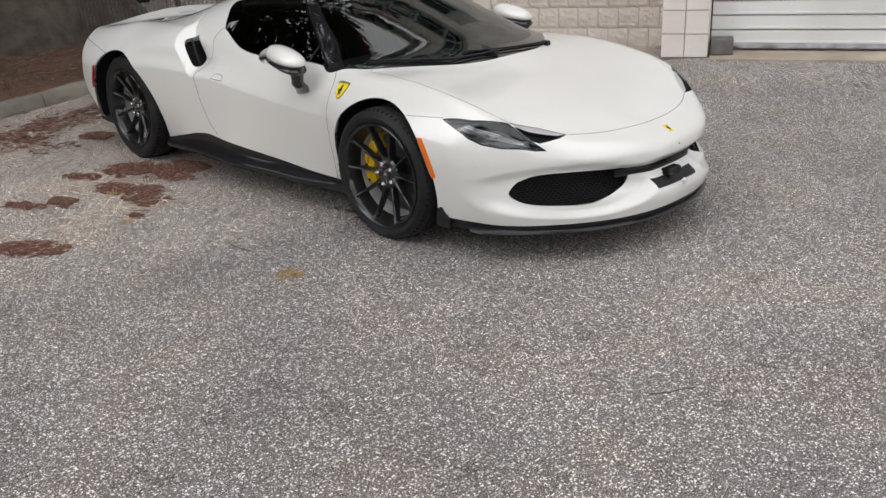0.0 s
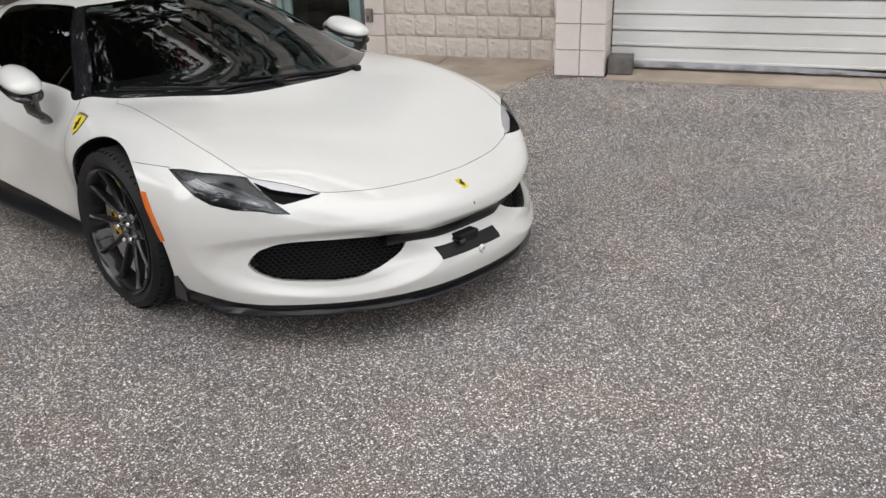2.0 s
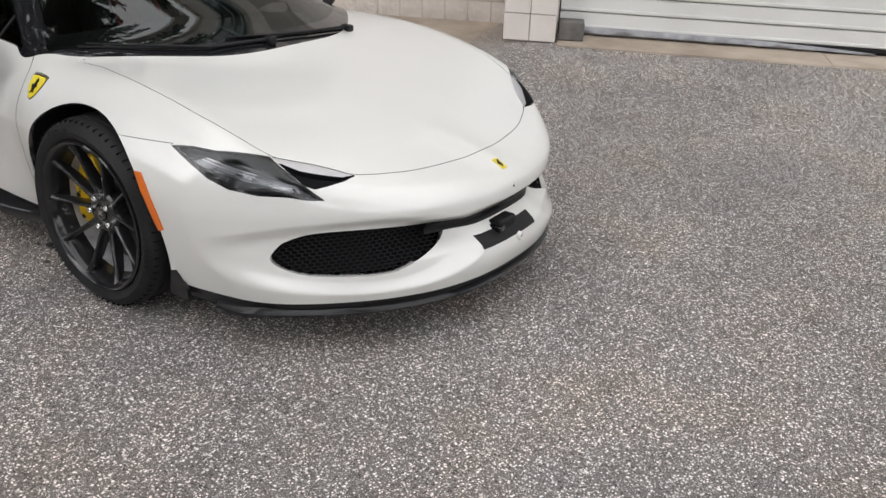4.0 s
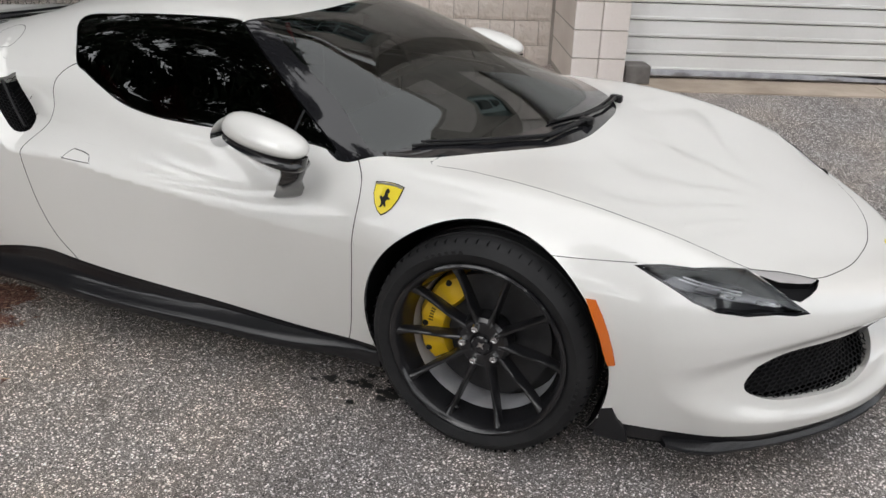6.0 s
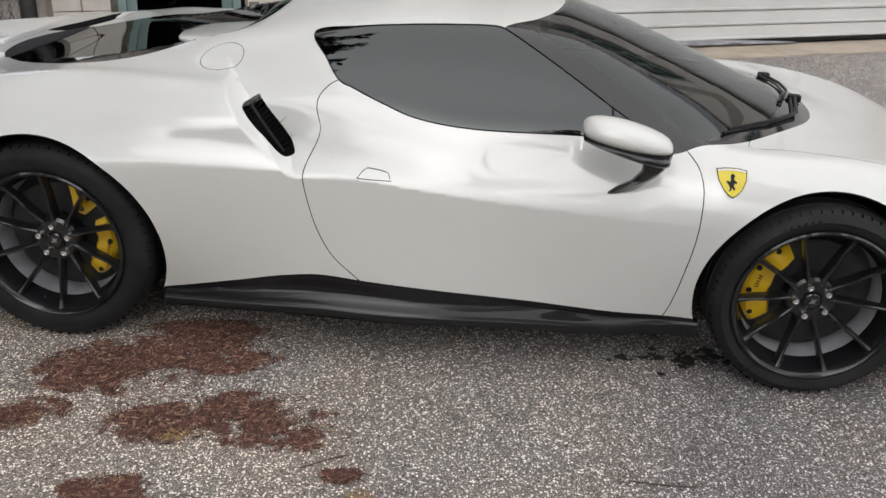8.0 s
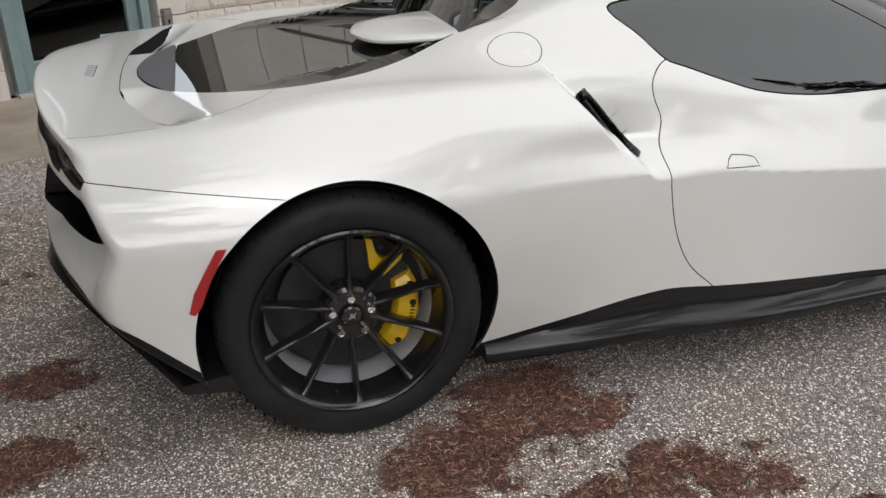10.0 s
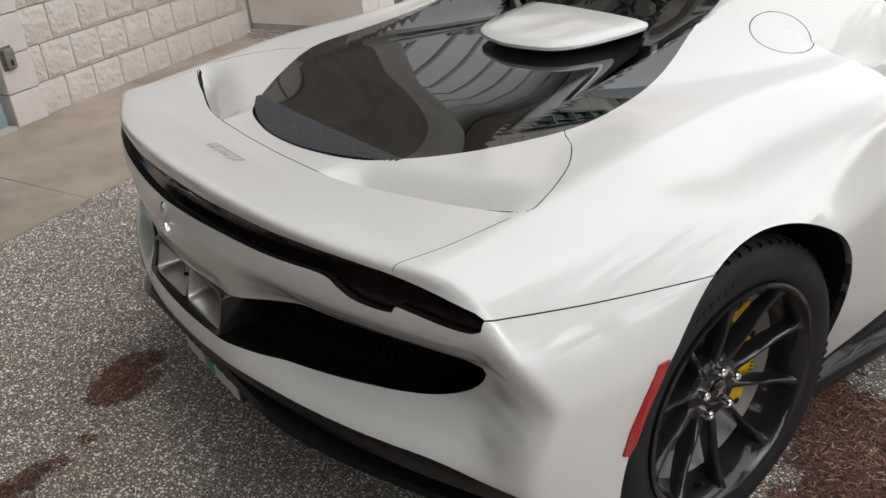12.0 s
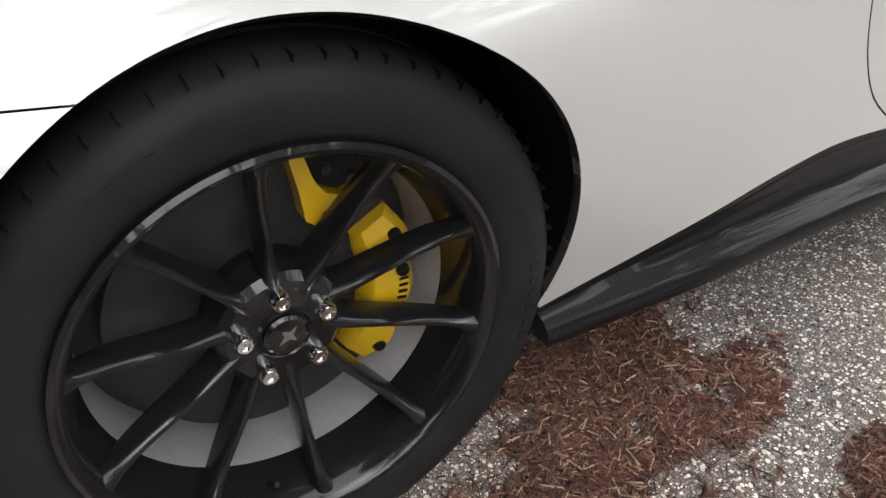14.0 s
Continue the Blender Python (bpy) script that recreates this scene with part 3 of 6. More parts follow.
skin = Skin()
skin.refine(within(.36, .90, -1.0, -.45, .50, .72), 2)
skin.refine(within(.55, 1.3, -.95, .1, .18, .48))
skin.refine(within(-1.97, -1.70, -1.0, -.6, .64, .94), 2)
skin.refine(within(-1.72, -.40, -1.0, -.8, .53, .72))
skin.region("opening_front", arch(0, .342, .384))
skin.region("opening_rear", arch(-2.6, .362, .404))
skin.region("floor_pan", lambda p: p[:, 2] - .150)
skin.region("side_skirt", below_sill)
skin.region("splitter", lambda p: np.where(p[:, 0] > .2, p[:, 2] - .198, 1.0))
skin.region("diffuser", lambda p: np.where(p[:, 0] < -2.8, p[:, 2] - curve(p[:, 0], [(-3.5, .498), (-3.35, .498), (-3.28, .500), (-3.225, .484), (-3.157, .445), (-3.06, .365), (-3.0, .31), (-2.95, .27)]), 1.0))
skin.region("screen_edge", top_view(SCREEN, .7, True))
skin.region("windscreen", top_view(PANE, .7, True), only=("screen_edge",))
skin.region("side_window", side_view(WINDOW, -.3, .7, True), only=("body_shell", "screen_edge"), gap=.002)
skin.region("engine_cover", top_view(COVER, .7), gap=.0013)
skin.region("rear_window", top_view(REARPANE, .7), only=("body_shell", "engine_cover", "joint"))
skin.region("rear_vent", lambda p: np.where(p[:, 2] > .7, p[:, 0] + 2.992, 1.0), only=("rear_window",))
skin.region("bonnet", top_view(HOODLINE, .45), gap=.0013)
skin.region("headlight_opening", flat_view(LAMP, .12, False), only=("body_shell", "joint", "bonnet"))
lamp_edge = flat_view(LAMP, .12, False)
skin.region("lamp_area", lambda p: lamp_edge(p) + .007, only=("headlight_opening",))
skin.region("lamp_blade", flat_view(BLADE, .10, False), only=("body_shell", "joint", "bonnet"))
slit_edge = flat_view(SLIT, .10, False)
skin.region("lamp_slit", lambda p: slit_edge(p) - .004, only=("body_shell", "joint", "bonnet"))
skin.region("opening_grille", flat_view(GRILLE, .12, True, 5))
skin.region("opening_intake", flat_view(INTAKE, .026, True, 5))
skin.region("door", side_view(DOOR, -.5, .15, True, 6), gap=.0016)
skin.region("fuel_flap", disc(FUEL, .079), gap=.0013)
skin.region("door_handle", side_view([(-1.519, .673), (-1.508, .690), (-1.491, .701), (-1.45, .697), (-1.421, .690), (-1.41, .668), (-1.45, .669)], -.6, .5, False), only=("door",), gap=.0012)
tail_slot = end_view(SLOT, -3.0)
skin.region("opening_tail", lambda p: np.where(p[:, 0] < -3.352 + .26 * p[:, 1] ** 2, tail_slot(p), 1.0), only=("body_shell",))
skin.region("opening_mouth", end_view(MOUTH, -3.0), only=("body_shell",))
skin.region("front_bumper", front_line, gap=.0009)
skin.region("rear_bumper", rear_line, gap=.0010)
skin.region("spoiler", top_view([(-3.6, -.2), (-3.6, .67), (-3.252, .697), (-3.15, .715), (-3.01, .731), (-3.0, .71), (-3.2, -.2)], .845, False), gap=.0008)
skin.name[(skin.name == "joint") & (skin.v[skin.t][:, :, 2].max(1) < .16)] = "floor_pan"


def panel(names, name, material, parent, label="", side="both", sink=0.0, normals=True, shade=True):
    """One panel of the skin as a mesh of its own."""
    v, t, n = skin.take(names, sink)
    if side == "pair":
        return [panel(names, name, material, parent, label, s, sink, normals, shade) for s in ("right", "left")]
    flip = np.array([1, -1, 1])
    if side == "left":
        v, t, n = v * flip, t[:, ::-1], n * flip
    elif side == "both":
        v, t, n = np.concatenate([v, v * flip]), np.concatenate([t, t[:, ::-1] + len(v)]), np.concatenate([n, n * flip])
    me = bpy.data.meshes.new(name)
    me.from_pydata(v.tolist(), [], t.tolist())
    ob = put_mesh(name, me, material, parent, label)
    if normals:
        me.normals_split_custom_set_from_vertices(n.tolist())
    return ob


def lips(names, name, material, parent, push, side="both", label=""):
    """The turned-in edge round an opening. push: how far it goes in, a vector or a depth along the normal."""
    e = skin.rim(names)
    v = skin.v[e.reshape(-1)]
    n = skin.normals(v)
    w = v - n * push if isinstance(push, float) else v + np.array(push)
    k = len(e)
    pts = np.concatenate([v, w])
    i = np.arange(k) * 2
    q = np.stack([i, i + 1, i + 1 + 2 * k, i + 2 * k], 1)
    obs = []
    for s in (("right", "left") if side == "pair" else ("both",)):
        m = np.array([1, -1, 1])
        if s == "right":
            pv, pq = pts, q
        elif s == "left":
            pv, pq = pts * m, q[:, ::-1]
        else:
            pv, pq = np.concatenate([pts, pts * m]), np.concatenate([q, q[:, ::-1] + len(pts)])
        me = bpy.data.meshes.new(name)
        me.from_pydata(pv.tolist(), [], pq.tolist())
        bm = bmesh.new()
        bm.from_mesh(me)
        bmesh.ops.remove_doubles(bm, verts=bm.verts, dist=1e-5)
        bm.to_mesh(me)
        bm.free()
        obs.append(put_mesh(name, me, material, parent, label))
    return obs


shell = panel(["body_shell"], "body_shell", PAINT, car, "pearl-white painted wings, roof and rear quarters")
front_bumper = panel(["front_bumper"], "front_bumper", PAINT, car)
rear_bumper = panel(["rear_bumper"], "rear_bumper", PAINT, car)
bonnet = panel(["bonnet"], "bonnet", PAINT, car, "white bonnet with a fine shut line")
cover = panel(["engine_cover"], "engine_cover", PAINT, car)
spoiler = panel(["spoiler"], "tail_spoiler", PAINT, car)
doors = panel(["door"], "door", PAINT, car, "white door with a flush handle", "pair")
flap = panel(["fuel_flap"], "fuel_flap", PAINT, car, "round white fuel flap", "right")
panel(["fuel_flap"], "charge_flap", PAINT, car, "round white charging flap", "left")
for d, s in zip(doors, ("right", "left")):
    panel(["door_handle"], "door_handle", PAINT, d, "", s)
panel(["screen_edge"], "windscreen_surround", TRIM, car, "gloss black windscreen pillars and cowl")
screen = panel(["windscreen"], "windscreen", GLASS, car, "raked windscreen reflecting the building")
panes = panel(["side_window"], "side_window", DARKGLASS, car, "dark tinted side window", "pair")
rear_pane = panel(["rear_window"], "rear_window", REARGLASS, car, "dark glass over the engine")
for ob in (screen, rear_pane, *panes):
    ob.visible_shadow = False
panel(["side_skirt"], "side_skirt", CARBON, car, "black carbon side skirt", "pair")
panel(["splitter"], "lower_lip", CARBON, car, "black carbon lower lip")
panel(["diffuser"], "diffuser", BLACK, car, "black rear diffuser")
panel(["floor_pan"], "floor_pan", LINER, car)
inner = panel(["body_shell", "front_bumper", "rear_bumper", "bonnet", "engine_cover", "spoiler", "door", "fuel_flap", "door_handle", "joint", "screen_edge",
       "side_skirt", "splitter", "diffuser"], "inner_shell", LINER, car, "dark inner side of the body", sink=.013)
for end in ("front", "rear"):
    lips(["opening_" + end], "wheel_arch_lip", PAINT, car, (0, .016, 0), "pair")
    lips(["opening_" + end], "arch_return", LINER, car, (0, .12, 0), "pair")
lips(["side_window"], "window_seal", BLACK, car, .012, "pair")
lips(["opening_intake"], "intake_edge", PAINT, car, .035, "pair")
lips(["opening_grille"], "grille_edge", PAINT, car, .035, "pair")
lips(["opening_tail"], "tail_edge", BLACK, car, (.045, 0, -.006))
lips(["opening_mouth"], "mouth_edge", BLACK, car, .09, "pair")


def honeycomb(outline, name, parent, cell, sink, wire=.0035, mirror=False, stretch=1.35, label=""):
    """Wire honeycomb that follows the skin behind an opening."""
    c, a, b, n = plane_of(outline)
    q = np.array(outline, float) - c
    ln = smooth_line(np.stack([q @ a, q @ b], 1), 5)
    if skin.normals(c[None, :])[0] @ n < 0:
        n = -n

    def onto(q):
        """Points of the plane carried onto the form, with its normals there."""
        base = c + np.outer(q[:, 0], a) + np.outer(q[:, 1], b)
        hi, lo_s = np.full(len(q), .10), np.full(len(q), -.14)
        for _ in range(22):
            mid = (hi + lo_s) / 2
            p = base + mid[:, None] * n
            ins = body_form(p[:, 0], p[:, 1], p[:, 2]) < 0
            lo_s, hi = np.where(ins, mid, lo_s), np.where(ins, hi, mid)
        p = base + hi[:, None] * n
        return p - n * sink, np.broadcast_to(n, p.shape)

    lo, hi = ln.min(0) - cell, ln.max(0) + cell
    segs, r = [], cell / math.sqrt(3)
    row, y = 0, lo[1]
    while y < hi[1]:
        x = lo[0] + (cell * stretch / 2 if row % 2 else 0)
        while x < hi[0]:
            w = cell * stretch / 2
            cor = [(x, y + r), (x + w, y + r / 2), (x + w, y - r / 2), (x, y - r)]
            segs += [(cor[0], cor[1]), (cor[1], cor[2]), (cor[2], cor[3])]
            x += cell * stretch
        y += r * 1.5
        row += 1
    seg = np.array(segs)
    keep = inside_distance(seg.mean(1), ln) < .004
    bm = bmesh.new()
    seg = seg[keep]
    firsts, nn = onto(seg[:, 0])
    lasts, _ = onto(seg[:, 1])
    for p0, p1, up in zip(firsts, lasts, nn):
        ends = (p0, p1)
        side = np.cross(p1 - p0, up)
        side = side / max(np.linalg.norm(side), 1e-9) * wire / 2
        deep = up * wire * 1.6
        vs = [bm.verts.new(v) for v in (ends[0] - side, ends[0] + side, ends[1] + side, ends[1] - side, ends[0] - deep, ends[1] - deep)]
        bm.faces.new((vs[0], vs[1], vs[2], vs[3]))
        bm.faces.new((vs[1], vs[4], vs[5], vs[2]))
        bm.faces.new((vs[4], vs[0], vs[3], vs[5]))
    obs = []
    if mirror:
        twin = bm.copy()
        bmesh.ops.scale(twin, vec=(1, -1, 1), verts=twin.verts)
        obs.append(part(name, twin, MESHMAT, parent, label))
    obs.append(part(name, bm, MESHMAT, parent, label))
    return obs


# dark boxes behind the openings, and their mesh
for nm, what in (("opening_grille", "grille_well"), ("opening_intake", "intake_well")):
    panel([nm], what, LINER, car, "", "pair", sink=.075)
well = panel(["opening_tail"], "tail_well", BLACK, car)
for vtx in well.data.vertices:
    vtx.co.x += .044
    vtx.co.z -= .006
panel(["opening_mouth"], "mouth_well", LINER, car, "", "pair", sink=.11)
honeycomb(GRILLE, "front_grille", car, .0135, .022, .003, True, 1.7, "black honeycomb grille")
honeycomb(INTAKE, "intake_mesh", car, .011, .034, .002, True, 1.4, "black mesh in the side intake")
MOUTH3 = [(-3.34 + .26 * y * y, -y, z) for y, z in MOUTH if y > .18]
honeycomb(MOUTH3, "rear_mesh", car, .0125, .085, .0024, True, 1.5, "black mesh beside the exhaust")
for s in (-1, 1):
    part("intake_bar", tube([(-1.905, s * .765, .862), (-1.85, s * .785, .79), (-1.79, s * .80, .715)], .006), BLACK, car, smooth=True)

# joint fillers under the tail lamps
band = panel(["opening_tail"], "tail_lamp_glass", SMOKED, car, "smoked dark red lamp strip under the spoiler")
for vtx in band.data.vertices:
    vtx.co.x += .014
    vtx.co.z -= .002
for s in (-1, 1):
    bm = loft([[(-3.372 + .26 * y * y + dx, s * y, z + dz) for dx, dz in ((0, -.012), (-.004, 0), (0, .012), (.02, 0))] for y in (.02, .2, .4, .55) for z in (.842 - .02 * y,)])
    part("light_bar", bm, BLACK_GLOSS, band, smooth=True)


# ---- wheels ----
def build_wheel(r, width, phase, caliper_at, guard):
    """A wheel whose outer side looks along -y, its hub's face at the origin."""
    w = thing("wheel_assembly")
    rim_r = .2635
    back = width
    o = -.052                                   # the tyre's outer wall, in front of the hub's face
    tyre_profile = [(rim_r - .006, o + .030), (rim_r + .004, o + .012), (rim_r + .018, o + .003), ((rim_r + r) / 2, o - .004), (r - .032, o + .002), (r - .020, o + .009),
                    (r - .008, o + .022), (r - .002, o + .045)]
    grooves = [.28, .5, .72]
    for g in grooves:
        y = o + width * g
        tyre_profile += [(r, y - .007), (r - .007, y - .005), (r - .007, y + .005), (r, y + .007)]
    tyre_profile += [(r - .002, o + width - .045), (r - .010, o + width - .02), (r - .035, o + width), (rim_r, o + width - .01), (rim_r - .006, o + width - .03)]
    tyre = part("tyre", lathe(tyre_profile, 128), TYRE, w, "black low-profile tyre", smooth=True, sharp=40)
    bm = bmesh.new()
    for k in range(66):                          # shoulder sipes as thin dark bars, a cut's shade put into their colour
        a = 2 * math.pi * k / 66
        m = Matrix.Rotation(a, 4, 'Y')
        box(.008, .044, .0018, (r - .0082, o + .036, 0), bm=bm)
        bmesh.ops.transform(bm, matrix=m, verts=bm.verts[-8:])
    part("groove_shade_bars", bm, LINER, w)["kind"] = "stuff"
    bm = bmesh.new()
    for k in range(3):                           # raised marking on the wall, as plain bars
        for j in range(6):
            a = 2 * math.pi * (k / 3) + j * .07
            m = Matrix.Rotation(a, 4, 'Y')
            box(.012, .0016, .010, ((rim_r + r) / 2 + .004, o - .0042, 0), bm=bm)
            bmesh.ops.transform(bm, matrix=m, verts=bm.verts[-8:])
    part("sidewall_marking", bm, TYRE, w)["kind"] = "stuff"
    barrel = [(rim_r - .008, o + .036), (rim_r + .007, o + .014), (rim_r + .006, o + .002), (rim_r, o - .001), (rim_r - .006, o + .002), (rim_r - .013, o + .012), (rim_r - .020, o + .034), (rim_r - .026, o + .06), (rim_r - .034, o + .085)]
    inner = [(rim_r - .034, o + .085), (rim_r - .040, o + .15), (rim_r - .030, o + width - .02), (rim_r - .004, o + width - .012)]
    part("rim_barrel", lathe(inner, 96), BARREL, w, "pale grey inside of the rim", smooth=True)
    rim = part("rim", lathe(barrel, 128), RIM, w, "gloss dark carbon rim", smooth=True, sharp=50)
    for k in range(10):                          # slender spokes that fork from the hub
        a = radians(phase + 36 * k)
        rings = []
        for rr, hw, top, deep in ((.040, .020, .0075, .040), (.060, .0175, .0065, .040), (.078, .0145, .004, .042), (.100, .0115, -.001, .042), (.140, .0100, -.008, .040), (.180, .0098, -.015, .037), (.212, .0102, -.023, .034), (.232, .0115, -.031, .030), (.246, .0150, -.038, .026), (.254, .020, -.042, .020)):
            yy = top
            rings.append([(rr, yy, -hw * .30), (rr, yy, hw * .30), (rr, yy + deep * .16, hw * .62), (rr, yy + deep * .6, hw), (rr, yy + deep, hw * .9), (rr, yy + deep, -hw * .9), (rr, yy + deep * .6, -hw), (rr, yy + deep * .16, -hw * .62)])
        bm = loft(rings)
        bmesh.ops.transform(bm, matrix=Matrix.Rotation(-a, 4, 'Y'), verts=bm.verts)
        part("spoke", bm, RIM, w, smooth=True, sharp=62)
    hub = part("hub", lathe([(.001, .004), (.030, .004), (.033, .001), (.036, .006), (.070, .008), (.080, .016), (.086, .05), (.001, .05)], 48), RIM, w, smooth=True)
    part("centre_cap", lathe([(.0005, -.004), (.024, -.004), (.028, -.001), (.029, .006)], 32), BLACK_GLOSS, w, "black centre cap", smooth=True)
    mark = [(-.012, -.008), (-.004, .002), (-.006, .010), (.004, .006), (.013, .011), (.007, .001), (.010, -.009), (.002, -.004)]
    part("cap_mark", prism(mark, .001, at=-.0055), STEEL, w)
    for k in range(5):
        a = radians(phase + 72 * k)
        bm = lathe([(.0005, -.010), (.006, -.010), (.0065, -.013), (.0095, -.013), (.0115, -.010), (.0125, -.002), (.0135, .008)], 20)
        bmesh.ops.translate(bm, vec=(.0545 * math.cos(a), 0, .0545 * math.sin(a)), verts=bm.verts)
        part("wheel_bolt", bm, CHROME, w, "bright wheel bolt", smooth=True, sharp=30)
    a = radians(255)
    part("valve", tube([(.238 * math.cos(a), o + .05, .238 * math.sin(a)), (.222 * math.cos(a), o + .03, .222 * math.sin(a))], .004), BLACK, w)
    disc_y = .075
    dp = [(.075, disc_y), (.192, disc_y), (.192, disc_y + .030), (.075, disc_y + .030)]
    brake = part("brake_disc", lathe(dp, 72, True), DISC, w, "dark brake disc")
    part("disc_bell", lathe([(.03, .05), (.078, .055), (.083, disc_y + .01), (.083, disc_y + .02)], 48), BLACK, w, smooth=True)
    # caliper: a stepped block bent round the disc
    def caliper(mid, spread, r0, r1, y0, y1, steps=12):
        rings = []
        for i in range(steps + 1):
            t = i / steps
            a = radians(mid - spread / 2 + spread * t)
            swell = .010 * (math.sin(math.pi * t * 3) ** 2) - .012 * (abs(t - .5) * 2) ** 4
            ra, rb, yo = r0 - swell * .4, r1 + swell * .4, y0 - swell * .7
            cs = ((ra, yo + .012), (ra + .010, yo), (rb - .012, yo), (rb, yo + .014), (rb, y1), (ra, y1))
            rings.append([(q * math.cos(a), y, q * math.sin(a)) for q, y in cs])
        return loft(rings)
    caliper_turn, spread, r_in, r_out = caliper_at
    cal = part("brake_caliper", caliper(caliper_turn, spread, r_in, r_out, .046, .125, 24), YELLOW, w, "bright yellow brake caliper", smooth=True, sharp=40)
    for j in (-.38, -.13, .13, .38):
        a = radians(caliper_turn + j * spread)
        bm = lathe([(.0005, .040), (.008, .040), (.010, .046)], 16)
        bmesh.ops.translate(bm, vec=((r_out - .018) * math.cos(a), 0, (r_out - .018) * math.sin(a)), verts=bm.verts)
        part("caliper_bolt", bm, BLACK, w)
    for j in range(5):                           # marking, as plain bars
        a = radians(caliper_turn - 6 + 3.2 * j)
        bm = box(.013, .001, .004, turn=Matrix.Rotation(-a, 4, 'Y'), at=(.178 * math.cos(a), .0385, .178 * math.sin(a)))
        part("caliper_marking", bm, BLACK, w)
    if guard:
        part("parking_caliper", prism([(.054, .200), (.072, .196), (.080, .160), (.092, .140), (.108, .132), (.138, .146), (.155, .142), (.150, .128), (.118, .100), (.100, .086), (.082, .092), (.062, .112), (.060, .15)], .05, at=.046), YELLOW, w,
             "small yellow parking-brake caliper")
        part("bracket_cover", prism([(.074, .196), (.086, .152), (.108, .138), (.146, .150), (.128, .176), (.10, .195)], .03, at=.052), BLACK, w)
        for bx, bz, br in ((.095, .171, .008), (.125, .150, .008), (.091, .108, .011)):
            bm = lathe([(.0005, .043), (br * .8, .043), (br, .049), (br, .056)], 16)
            bmesh.ops.translate(bm, vec=(bx, 0, bz), verts=bm.verts)
            part("bracket_bolt", bm, LAMPGREY, w)
    part("back_plate", lathe([(.06, .125), (.235, .125)], 48), SHIELDPLATE, w, "dark guard inside the wheel")
    part("inner_hub", lathe([(.0005, .05), (.07, .05), (.07, .24), (.0005, .24)], 32), BLACK, w)
    return w


front_wheel = build_wheel(.340, .235, 108, (166, 96, .130, .214), False)
rear_wheel = build_wheel(.362, .29, 90, (-13, 76, .130, .197), True)
for w, nm in ((front_wheel, "wheel"), (rear_wheel, "wheel")):
    w.name = nm
    w["label"] = "dark ten-spoke wheel with a low-profile tyre"
front_wheel.matrix_world = pose(0, -.885, .340)
rear_wheel.matrix_world = pose(-2.6, -.885, .362)
fl = copy_thing(front_wheel, pose(0, .885, .340, 0, 0, 180))
rl = copy_thing(rear_wheel, pose(-2.6, .885, .362, 0, 0, 180))
for w in (front_wheel, rear_wheel, fl, rl):
    w.parent = car
for x, z, r in ((0, .342, .388), (-2.6, .362, .408)):
    for s in (-1, 1):
        bm = bmesh.new()
        n = 40
        ring = [(x + r * math.cos(radians(-25 + 230 * i / n)), z + r * math.sin(radians(-25 + 230 * i / n))) for i in range(n + 1)]
        a = [bm.verts.new((px, s * .80, pz)) for px, pz in ring]
        b = [bm.verts.new((px, s * .55, pz)) for px, pz in ring]
        for i in range(n):
            bm.faces.new((a[i], a[i + 1], b[i + 1], b[i]))
        c = bm.verts.new((x, s * .55, z))
        for i in range(n):
            bm.faces.new((b[i], b[i + 1], c))
        part("wheel_arch_liner", bm, LINER, car, smooth=True)


# ---- small parts of the car ----
def on_skin(x, y, from_z=2.0):
    """The place on the skin straight below a point."""
    lo, hi = .3, from_z
    ax, ay = np.array([x]), np.array([y])
    for _ in range(15):
        m = (lo + hi) / 2
        if body_form(ax, ay, np.array([m]))[0] < 0:
            lo = m
        else:
            hi = m
    return Vector((x, y, hi))


def on_side(x, z, s=-1):
    """The place on the flank at a given length and height."""
    lo, hi = .2, 1.3
    ax, az = np.array([x]), np.array([z])
    for _ in range(15):
        m = (lo + hi) / 2
        if body_form(ax, np.array([m]), az)[0] < 0:
            lo = m
        else:
            hi = m
    return Vector((x, s * hi, z))


def skin_normal(p):
    n = skin.normals(np.array([[p[0], -abs(p[1]), p[2]]]))[0]
    return Vector((n[0], n[1] if p[1] < 0 else -n[1], n[2]))


def decal(outline, at_fn, lift, thick, bm=None):
    """A thin plate with an outline that lies on the skin."""
    own = bm or bmesh.new()
    pts = [at_fn(*q) for q in outline]
    nn = skin.normals(np.array([(p[0], -abs(p[1]), p[2]) for p in pts]))
    top, low = [], []
    for p, n in zip(pts, nn):
        n = Vector((n[0], n[1] if p[1] < 0 else -n[1], n[2]))
        top.append(own.verts.new(p + n * (lift + thick)))
        low.append(own.verts.new(p + n * (lift - .004)))
    k = len(top)
    fs = [own.faces.new(top), own.faces.new(low[::-1])]
    for i in range(k):
        fs.append(own.faces.new((top[i], low[i], low[(i + 1) % k], top[(i + 1) % k])))
    bmesh.ops.recalc_face_normals(own, faces=fs)
    return own


